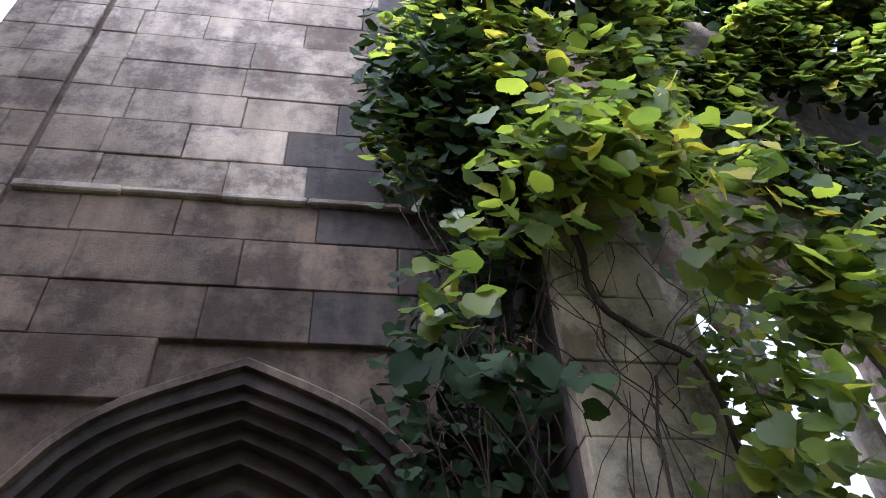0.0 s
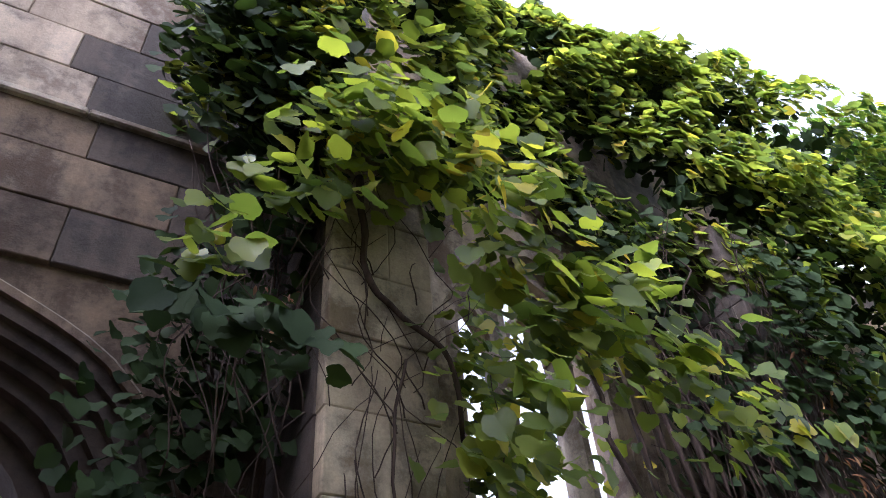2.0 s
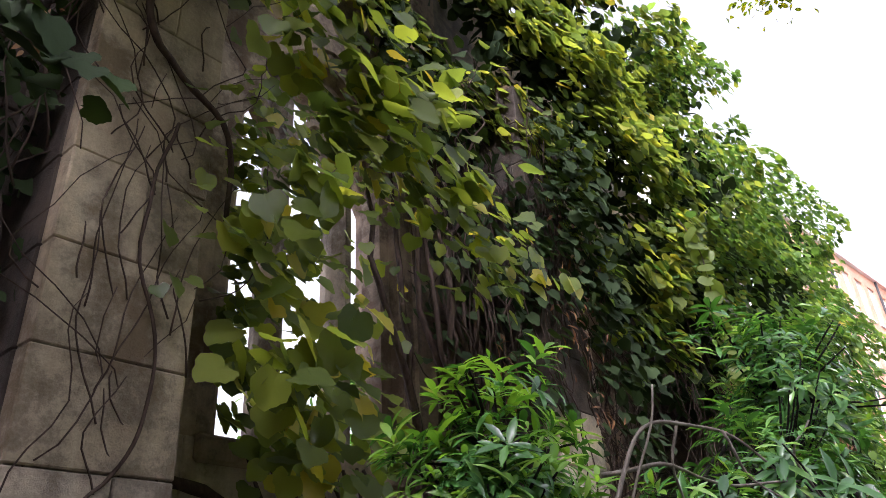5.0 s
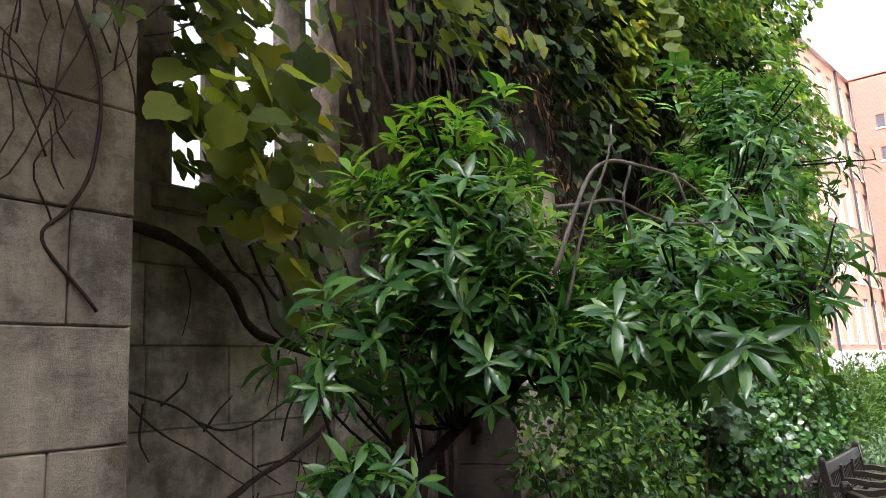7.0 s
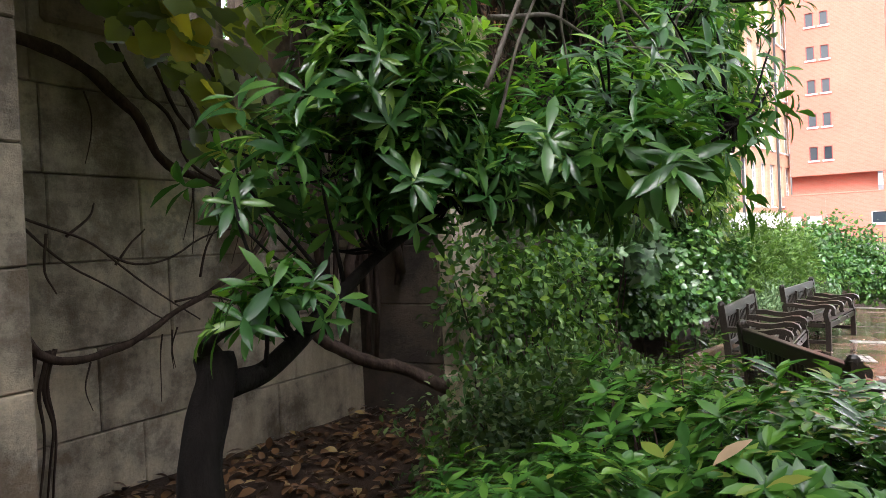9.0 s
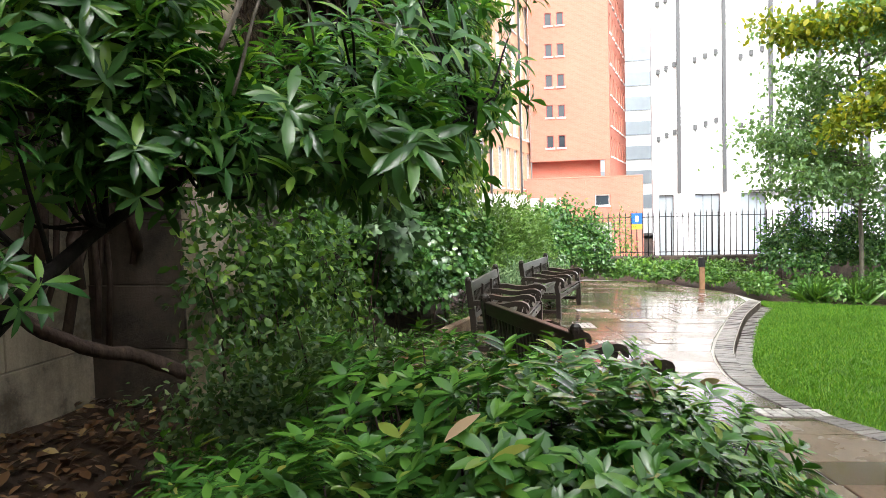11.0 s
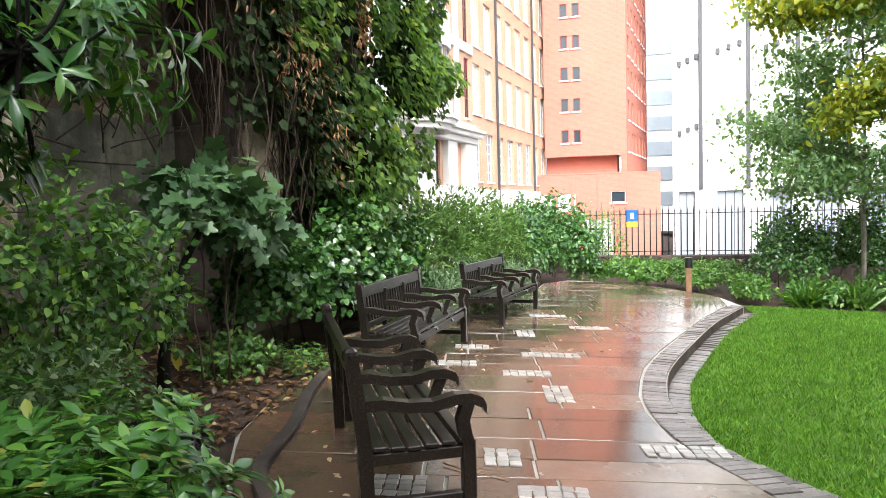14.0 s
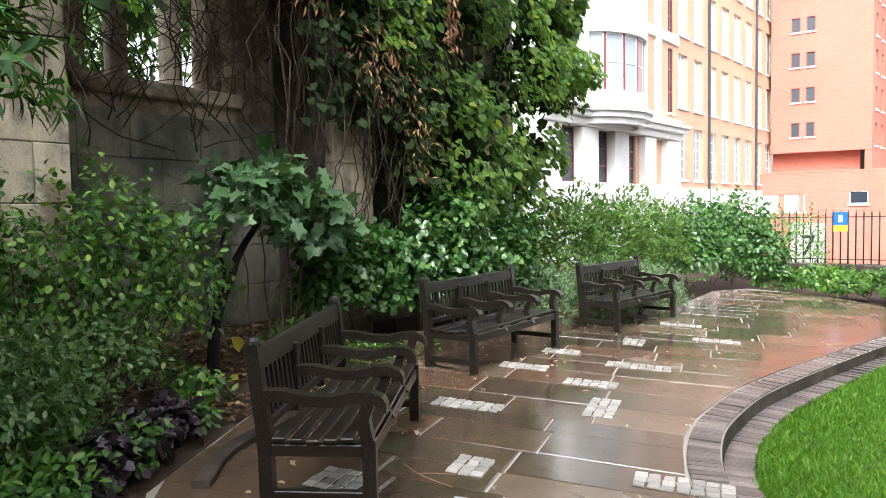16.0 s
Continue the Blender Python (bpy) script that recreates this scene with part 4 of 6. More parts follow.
for i, q in enumerate(line[2:]):
    ob = part("leaf", me_leaf, None, tr)
    ob.matrix_local = Matrix.LocRotScale(q, Euler((radians(-110 + rng.normal() * 14), radians(rng.normal() * 20), radians(60 * (1 if i % 2 else -1) + rng.normal() * 20))), Vector((1, 1, 1)) * (0.13 + 0.05 * rng.random()))


# ---------------------------------------------------------------- evergreen tree with whorled leaves
def whorls(name, tips, dirs, mat, parent, origin, size, per=8, spread=1.0, shape=LANCE):
    PP, DD, NN, SS = [], [], [], []
    for t, d in zip(tips, dirs):
        d = d / np.linalg.norm(d)
        a = np.cross(d, (0.3, 0.2, 0.9))
        a /= np.linalg.norm(a)
        b = np.cross(d, a)
        k = per + int(rng.integers(-2, 3))
        th = np.linspace(0, 2 * math.pi, k, endpoint=False) + rng.random() * 6 + rnd(k, 1)[:, 0] * 0.25
        rad = np.cos(th)[:, None] * a + np.sin(th)[:, None] * b
        lift = (0.1 + 0.7 * rng.random(k))[:, None]
        DD.append(rad * spread + d * lift + np.array((0, 0, -0.12)))
        NN.append(d[None] - rad * 0.4 * lift)
        PP.append(np.repeat(t[None], k, 0) - d * (rng.random(k) * size * 0.5)[:, None])
        SS.append(size * rng.uniform(0.6, 1.15) * (0.6 + 0.55 * rng.random(k)))
    ob = leaf_soup(name, np.concatenate(PP) - origin, np.concatenate(DD), np.concatenate(NN), np.concatenate(SS), shape, mat, parent)
    ob["kind"] = "stuff"
    return ob


TB = Vector((2.22, 1.85, ground(2.2, 1.85) - 0.05))
tree = thing("evergreen_tree", Matrix.Translation(TB), "leaning evergreen tree with dark wet bark and whorled glossy leaves", "tree")
bm = bmesh.new()
limbs = [([(2.22, 1.85, TB.z), (2.24, 1.87, 0.9), (2.29, 1.9, 1.25), (2.35, 1.9, 1.43), (2.36, 1.92, 1.5)], 0.066, 0.05),
         ([(2.36, 1.92, 1.48), (2.33, 1.9, 1.54), (2.38, 1.86, 1.58)], 0.034, 0.012),
         ([(2.33, 1.9, 1.40), (2.42, 1.9, 1.415), (2.52, 1.9, 1.43), (2.67, 1.9, 1.5), (2.91, 1.9, 1.64), (3.12, 1.88, 1.76), (3.5, 1.7, 2.0), (4.0, 1.5, 2.3), (4.6, 1.3, 2.6)], 0.04, 0.008),
         ([(3.12, 1.88, 1.76), (3.15, 1.9, 2.1), (3.1, 1.85, 2.4), (3.15, 1.85, 2.7)], 0.016, 0.006),
         ([(3.4, 1.75, 1.95), (3.7, 1.2, 2.05), (4.1, 0.85, 2.2)], 0.022, 0.008),
         ([(3.8, 1.6, 2.2), (4.2, 1.5, 2.6), (5.0, 1.3, 3.1)], 0.02, 0.008)]
for pts, r0, r1 in limbs:
    tube(bm, bend(pts, 6, 0.015), r0, r1, 9, 0.15)
bmesh.ops.translate(bm, verts=bm.verts, vec=-TB)
part("trunk", bm, M_BARK, tree)
TREE_BLOBS = [((3.05, 1.8, 2.42), (0.42, 0.36, 0.5), 190), ((3.2, 1.75, 2.02), (0.5, 0.34, 0.28), 130), ((3.75, 1.35, 2.15), (0.65, 0.5, 0.34), 190), ((3.5, 1.35, 2.0), (0.5, 0.4, 0.22), 90), ((4.4, 1.2, 2.4), (0.65, 0.55, 0.46), 190),
              ((2.56, 1.84, 1.64), (0.2, 0.13, 0.11), 12), ((2.68, 1.95, 2.05), (0.22, 0.22, 0.26), 8), ((4.95, 1.2, 3.05), (0.55, 0.45, 0.45), 150), ((4.2, 1.6, 2.0), (0.6, 0.45, 0.3), 120), ((2.95, 2.3, 1.95), (0.3, 0.2, 0.25), 14), ((3.3, 0.95, 1.98), (0.3, 0.22, 0.22), 40)]
tips, dirs = [], []
for c, r, n in TREE_BLOBS:
    p, o = shell(int(n * 1.8), c, r, c[0], 0.5, low=-0.7, thick=0.6)
    gap = np.array([noise.noise(Vector(q) * 2.6) for q in p]) > -0.22
    p, o = p[gap], o[gap]
    tips.append(p), dirs.append(o * 0.7 + np.array((0.0, -0.15, 0.55)) + rnd(len(p)) * 0.25)
tips, dirs = np.concatenate(tips), np.concatenate(dirs)
young = (tips[:, 2] > 2.35) & (tips[:, 0] < 3.6) & (rng.random(len(tips)) < 0.6) | (rng.random(len(tips)) < 0.06)
whorls("crown", tips[~young], dirs[~young], M_EVERGREEN, tree, np.array(TB), 0.132)
whorls("shoot", tips[young], dirs[young] + np.array((0, 0, 0.6)), M_NEWLEAF, tree, np.array(TB), 0.12, 8, 0.6)
bm = bmesh.new()
for i in range(0, len(tips), 3):
    t = Vector(tips[i])
    near = min((Vector(q) for pts, _, _ in limbs[2:] for q in pts), key=lambda q: (q - t).length)
    tube(bm, bend([near, (near + t) / 2 + Vector((0, 0, -0.05)), t], 3, 0.03, i), 0.009, 0.004, 4)
bmesh.ops.translate(bm, verts=bm.verts, vec=-TB)
part("twig", bm, M_BARK, tree)["kind"] = "stuff"

# broken grey branch arching through the crown
db = thing("dead_branch", Matrix.Translation((3.5, 1.28, 2.46)), "bare grey broken branch arching through evergreen leaves", "branch")
bm = bmesh.new()
for i, pts in enumerate(([(-0.5, 0.1, -0.2), (-0.4, 0.05, 0.02), (-0.3, 0, 0.16), (-0.1, -0.05, 0.2), (0.15, -0.1, 0.17), (0.35, -0.2, 0.05), (0.5, -0.3, -0.12)], [(-0.45, 0.1, 0.0), (-0.2, 0.02, 0.06), (0.1, -0.1, 0.0), (0.4, -0.25, 0.02)],
                         [(-0.42, 0.1, -0.3), (-0.36, 0.05, -0.1), (-0.3, 0.0, 0.12), (-0.26, -0.02, 0.3)], [(0.1, -0.1, 0.18), (0.2, -0.15, 0.0), (0.4, -0.3, -0.1)], [(-0.1, -0.03, 0.2), (-0.14, 0.0, 0.05), (-0.06, 0.0, -0.12)],
                         [(0.5, -0.3, -0.1), (0.4, -0.25, 0.1), (0.55, -0.3, 0.26)])):
    tube(bm, bend([Vector(p) * 1.05 for p in pts], 5, 0.03, i), 0.009 if i < 2 else 0.006, 0.004, 6, 0.2)
part("branch", bm, M_DEADWOOD, db)

# stump-like limb lying against the wall
lg = thing("fallen_limb", Matrix.Translation((4.47, 3.0, 0.92)), "thick fissured brown limb leaning by the wall", "branch")
bm = bmesh.new()
tube(bm, bend([(-0.45, 0.1, 0.42), (-0.2, 0.0, 0.25), (0.15, -0.15, 0.08), (0.4, -0.3, -0.05)], 5, 0.03), 0.034, 0.04, 8, 0.4)
part("limb", bm, M_TWIG, lg)

# ---------------------------------------------------------------- low rhododendron hedge
hx = thing("rhododendron_hedge", Matrix.Translation((3.7, 0.6, ground(3.7, 0.6))), "low dense rhododendron hedge with glossy dark leaves", "hedge")
HO = np.array((3.7, 0.6, ground(3.7, 0.6)))
tips, dirs = [], []
for c, r, n in [((2.95, 0.55, 0.83), (0.58, 0.5, 0.57), 300), ((3.4, 0.3, 0.72), (0.5, 0.5, 0.52), 280), ((3.3, 0.95, 0.8), (0.62, 0.5, 0.57), 240), ((2.5, 1.02, 0.78), (0.42, 0.36, 0.5), 170), ((3.6, -0.05, 0.56), (0.4, 0.32, 0.46), 140), ((2.5, 0.35, 0.6), (0.4, 0.4, 0.5), 150),
                ((4.0, 1.0, 0.72), (0.5, 0.45, 0.5), 170), ((3.85, 0.5, 0.73), (0.45, 0.45, 0.53), 230), ((3.0, 1.5, 0.55), (0.6, 0.4, 0.5), 160), ((2.95, 0.2, 0.8), (0.45, 0.35, 0.54), 200)]:
    p, o = shell(int(n * 2.0), c, r, c[0] * 2, 0.3, low=-0.3, thick=0.3)
    tips.append(p), dirs.append(o + np.array((0, 0, 0.7)))
tips, dirs = np.concatenate(tips), np.concatenate(dirs)
whorls("foliage", tips, dirs, M_HEDGE, hx, HO, 0.082, 9, 1.1, ELLIP)
bm = bmesh.new()
for i in range(0, len(tips), 4):
    t = Vector(tips[i])
    b0 = Vector((t.x * 0.7 + 1.05, t.y * 0.7 + 0.18, 0.15))
    t = t - Vector((0, 0, 0.1))
    tube(bm, bend([b0, (b0 + t) / 2, t], 3, 0.03, i), 0.009, 0.003, 4)
bmesh.ops.translate(bm, verts=bm.verts, vec=-Vector(HO))
part("stem", bm, M_TWIG, hx)

for x_, y_, z_, s_ in ((2.89, 0.27, 1.37, 0.09), (3.35, 0.08, 1.23, 0.08), (2.62, 0.62, 1.34, 0.1)):
    dl = leaf_soup("fallen_leaf", np.zeros((1, 3)), rnd(1) + np.array((0, -0.3, 0.2)), rnd(1) * 0.5 + np.array((0, -0.3, 1)), np.array((s_,)), ELLIP, M_PALEDEAD)
    dl.location = (x_, y_, z_)
    tagged(dl, "pale dry curled leaf lying on the hedge", "leaf", "dry leaves on the hedge")

# ---------------------------------------------------------------- bed shrubs
bush("small_leaved_shrub", [((5.2, 2.1, 0.65), (0.6, 0.42, 0.42)), ((4.6, 2.25, 0.65), (0.5, 0.42, 0.4)), ((4.3, 1.75, 0.62), (0.55, 0.4, 0.4)), ((4.9, 1.7, 0.7), (0.45, 0.38, 0.42)), ((5.9, 2.35, 0.65), (0.45, 0.35, 0.4))], M_SMALL, OVAL, 0.05, "small-leaved evergreen shrub with tiny pale flowers in the bed", density=0.36)
bush("elder_shrub", [((5.8, 2.55, 1.2), (0.5, 0.42, 0.66)), ((6.35, 2.55, 1.3), (0.45, 0.4, 0.7)), ((6.85, 2.6, 1.15), (0.4, 0.4, 0.5)), ((5.3, 2.62, 1.4), (0.42, 0.3, 0.62))], M_ELDER, OVAL, 0.068, "leafy light green elder-like shrub in the wall bed", density=0.34, low=-0.85)
fig = bush("fig_shrub", [((7.7, 2.6, 1.75), (0.55, 0.4, 0.4)), ((8.3, 2.6, 1.5), (0.45, 0.4, 0.4))], M_FIG, FIG, 0.13, "small fig with grey-green lobed leaves against the wall", density=0.45)
bush("ivy_shrub", [((9.9, 2.6, 0.9), (0.6, 0.4, 0.7)), ((10.8, 2.5, 1.0), (0.7, 0.5, 0.9)), ((11.8, 2.4, 0.9), (0.7, 0.5, 0.8)), ((9.0, 2.8, 0.9), (0.5, 0.4, 0.6))], M_DEEP, HEART, 0.07, "dark glossy ivy mound at the foot of the vine", density=0.7)
bush("feathery_shrub", [((14.5, 2.4, 0.9), (1.1, 0.7, 1.0)), ((16.0, 2.2, 0.9), (1.3, 0.8, 1.0)), ((17.6, 1.9, 0.8), (1.1, 0.7, 0.9))], M_FEATHER, DART, 0.11, "pale green feathery shrub beside the terrace", density=0.8, droop=-0.2)
bush("hydrangea_shrub", [((19.4, 1.6, 0.7), (1.2, 0.8, 1.0)), ((21.2, 1.2, 0.7), (1.2, 0.8, 1.0)), ((20.7, 0.5, 0.45), (0.8, 0.6, 0.85))], M_DEEP, OVAL, 0.12, "dark green rounded shrub beyond the benches", density=0.9)
bush("nandina_shrub", [((22.2, -0.3, 0.55), (0.55, 0.6, 0.9)), ((22.4, 0.3, 1.0), (0.4, 0.4, 0.6))], M_IVY, DART, 0.09, "airy upright shrub with red-tinged young leaves by the railings", density=0.25)
bush("santolina_mound", [((12.6, 2.0, 0.25), (0.8, 0.5, 0.5)), ((14.0, 1.6, 0.2), (1.0, 0.55, 0.55)), ((15.2, 1.3, 0.15), (0.8, 0.5, 0.5))], M_SILVER, DART, 0.07, "grey-green mounded herb spilling behind the bench", density=0.9, droop=-0.3)
bush("laurel_shrub", [((20.0, -4.4, 0.4), (1.1, 0.8, 1.0)), ((20.2, -6.0, 0.45), (1.2, 0.8, 1.05)), ((20.0, -8.0, 0.5), (1.4, 0.9, 1.1)), ((20.0, -10.5, 0.5), (1.6, 0.9, 1.1))], M_DEEP, OVAL, 0.1, "dark laurel shrubs in front of the railings", density=0.8)
bush("border_plant", [((18.6, -4.6, -0.3), (0.8, 0.6, 0.3)), ((18.9, -6.0, -0.3), (0.8, 0.7, 0.32)), ((18.7, -7.6, -0.35), (0.8, 0.8, 0.3)), ((18.9, -9.2, -0.35), (0.8, 0.8, 0.34)), ((18.7, -10.8, -0.35), (0.8, 0.8, 0.3))], M_IVY, OVAL, 0.12, "low leafy border plants between lawn and laurels", density=0.7)
bush("low_border_plant", [((21.2, -0.7, -0.1), (0.6, 0.75, 0.32)), ((21.2, -1.9, -0.12), (0.6, 0.75, 0.3)), ((21.0, -2.9, -0.14), (0.6, 0.7, 0.32)), ((20.6, -1.2, -0.1), (0.9, 0.5, 0.3)), ((20.0, -2.4, -0.15), (0.9, 0.4, 0.28)), ((18.6, -3.3, -0.2), (1.1, 0.35, 0.25)), ((21.2, 0.2, -0.05), (0.8, 0.5, 0.3))], M_SHRUB, OVAL, 0.1, "low light green border plants at the terrace edge", density=0.8)

# ground cover and leaf litter
def scatter(name, n, region, mat, size, shape, label, parent=None, lift=0.02, flat=1.0, clear=None):
    x = rng.uniform(region[0], region[1], n)
    y = rng.uniform(region[2], region[3], n)
    q = np.stack([x, y, x * 0], 1)
    keep = lumpy(q, 1.1, 1.0, 21) > (clear if clear is not None else -9)
    x, y = x[keep], y[keep]
    z = np.array([ground(a, b) for a, b in zip(x, y)]) - 0.02 + lift * (0.3 + rng.random(len(x)))
    P = np.stack([x, y, z], 1)
    D = rnd(len(P))
    D[:, 2] *= 0.3
    N = rnd(len(P)) * (1 - flat) + np.array((0, 0, 1.0)) + rnd(len(P)) * 0.25
    o = np.array((np.mean(region[:2]), np.mean(region[2:]), 0.2))
    ob = leaf_soup(name, P - o, D, N, size * (0.6 + 0.7 * rng.random(len(P))), shape, mat)
    ob.location = o
    return tagged(ob, label, "ground cover" if mat is not M_LITTER else "leaf litter", kind="stuff")


scatter("leaf_litter", 3600, (2.3, 9.5, 1.9, 3.8), M_LITTER, 0.078, OVAL, "brown and yellow fallen leaves on the bed soil", lift=0.03)
scatter("ground_cover", 9000, (5.2, 12.5, 2.0, 3.5), M_IVY, 0.07, DART, "patchy low green ground cover in the bed", lift=0.18, flat=0.6, clear=0.22)
for k_, (x_, y_, r_, h_) in enumerate(((5.0, 1.75, 0.3, 0.22), (5.55, 1.95, 0.28, 0.2), (6.75, 2.35, 0.22, 0.18), (5.1, 2.25, 0.35, 0.3), (4.6, 1.5, 0.3, 0.2), (8.2, 2.7, 0.35, 0.25), (6.4, 2.0, 0.2, 0.14), (4.9, 1.35, 0.26, 0.2), (5.3, 1.6, 0.24, 0.18), (5.8, 1.75, 0.2, 0.15), (4.4, 1.9, 0.3, 0.25), (5.6, 2.5, 0.35, 0.3))):
    z_ = ground(x_, y_)
    bush("bedding_plant", [((x_, y_, z_ + h_ * 0.35), (r_, r_ * 0.9, h_))], M_IVY, OVAL, 0.07, "low leafy green bedding plant at the path edge", "plant", density=0.6, group="low plants along the bed")

for x_, y_, r_ in ((5.86, 1.85, 0.28), (6.2, 1.95, 0.22), (5.45, 1.62, 0.24)):
    z_ = ground(x_, y_)
    bush("heuchera", [((x_, y_, z_ + 0.05), (r_, r_ * 0.8, 0.15))], M_HEUCHERA, HEART, 0.075, "low dark purple-leaved plant beside the wet paving", "plant", density=0.7, group="dark purple plants by the path")
for x_, y_, s_ in ((5.25, 1.75, 0.13), (7.7, 2.9, 0.14), (6.6, 2.3, 0.09), (7.2, 2.5, 0.08), (6.0, 2.2, 0.09)):
    yl = leaf_soup("yellow_leaf", np.zeros((1, 3)), np.array([(0.3, -0.6, 0.25)]) + rnd(1) * 0.3, np.array([(-0.3, -0.6, 1.0)]), np.array((s_,)), HEART, M_YELLOW)
    yl.location = (x_, y_, ground(x_, y_) + 0.05)
    tagged(yl, "bright yellow fallen leaf among the bedding plants", "leaf", "yellow leaves in the bed")
bm = bmesh.new()
tube(bm, bend([(-0.5, 0.12, -0.03), (-0.46, 0.12, 0.35), (-0.33, 0.1, 0.75), (-0.12, 0.07, 1.15), (0.16, 0.04, 1.5)], 5, 0.02), 0.06, 0.02, 8, 0.2)
part("trunk", bm, M_BARK, fig, "dark leaning trunk")
bm = bmesh.new()
tube(bm, bend([(-0.33, 0.1, 0.75), (-0.4, 0.07, 1.1), (-0.25, 0.02, 1.45)], 5, 0.02), 0.022, 0.01, 6, 0.2)
part("branch", bm, M_BARK, fig)
twig = thing("fallen_twig", Matrix.Translation((6.58, 0.1, paving_level(6.58, 0.1) + 0.012)), "thin brown forked twig lying on wet paving", "twig")
bm = bmesh.new()
tube(bm, bend([(0.08, 0.2, 0.0), (0.0, 0.05, 0.004), (-0.03, -0.1, 0.0), (-0.06, -0.24, 0.0)], 4, 0.02), 0.006, 0.003, 5)
tube(bm, bend([(0.0, 0.05, 0.003), (0.05, -0.03, 0.005), (0.1, -0.16, 0.0)], 4, 0.01), 0.004, 0.002, 5)
part("stem", bm, M_PLANTERWOOD, twig)

# low stone kerbs that hold the beds
for nm_, pts_, h_ in (("bed_kerb", [(5.72, 0.95), (6.25, 1.3), (7.1, 1.5), (8.1, 1.83), (9.25, 2.08)], 0.05), ("bed_wall", [(9.3, 2.12), (10.6, 1.95), (11.6, 1.75), (12.5, 1.62), (14.4, 1.45)], 0.24)):
    ln_ = bend([(x, y, 0) for x, y in pts_], 6)
    bm = bmesh.new()
    rows = []
    for i, q in enumerate(ln_):
        d = (ln_[min(i + 1, len(ln_) - 1)] - ln_[max(i - 1, 0)]).normalized()
        nn = Vector((-d.y, d.x, 0))
        g0 = paving_level(q.x, q.y)
        rows.append([bm.verts.new((q + nn * o_ * 0.1).to_tuple()[:2] + (g0 + z_,)) for o_, z_ in ((0, -0.1), (0, h_ - 0.012), (0.12, h_), (0.9, h_), (1, h_ - 0.012), (1, -0.1))])
    for a_, b_ in zip(rows, rows[1:]):
        for k in range(5):
            bm.faces.new((a_[k], a_[k + 1], b_[k + 1], b_[k]))
    for r_ in (rows[0], rows[-1]):
        bm.faces.new(r_)
    bmesh.ops.recalc_face_normals(bm, faces=bm.faces)
    tagged(part(nm_, bm, M_DARKSTONE if nm_ == "bed_kerb" else M_BROWN), "curved low stone kerb holding the planting bed", "kerb")

k = 90
x = np.concatenate([rng.uniform(5.2, 11, 60), rng.uniform(7, 15, 30)])
y = np.concatenate([rng.uniform(0.6, 1.9, 60), rng.uniform(-0.8, 1.2, 30)])
keep = y < 0.9 + (x - 5.5) * 0.3
x, y = x[keep], y[keep]
P = np.stack([x, y, np.array([paving_level(a, b) for a, b in zip(x, y)]) + 0.008], 1)
o = np.array((8.0, 0.8, 0.1))
lv = leaf_soup("fallen_leaves", P - o, rnd(len(P)) * np.array((1, 1, 0.05)), rnd(len(P)) * 0.15 + np.array((0, 0, 1)), 0.06 * (0.5 + 0.8 * rng.random(len(P))), OVAL, M_PALEDEAD)
lv.location = o
tagged(lv, "scattered pale fallen leaves on the wet paving", "leaf litter", kind="stuff")


# ---------------------------------------------------------------- benches
def curved_bar(bm, profile, x0, x1, thick):
    """A bar of even thickness whose middle line (y, z) is given, from x0 to x1 wide."""
    top = [(y, z + thick / 2) for y, z in profile]
    bot = [(y, z - thick / 2) for y, z in profile]
    loop = top + bot[::-1]
    a = [bm.verts.new((x0, y, z)) for y, z in loop]
    b = [bm.verts.new((x1, y, z)) for y, z in loop]
    n = len(profile)
    for i in range(n - 1):
        j = 2 * n - 1 - i
        bm.faces.new((a[i], a[i + 1], a[j - 1], a[j]))
        bm.faces.new((b[j], b[j - 1], b[i + 1], b[i]))
    for i in range(2 * n):
        j = (i + 1) % (2 * n)
        bm.faces.new((a[j], a[i], b[i], b[j]))
    bmesh.ops.recalc_face_normals(bm, faces=bm.faces)


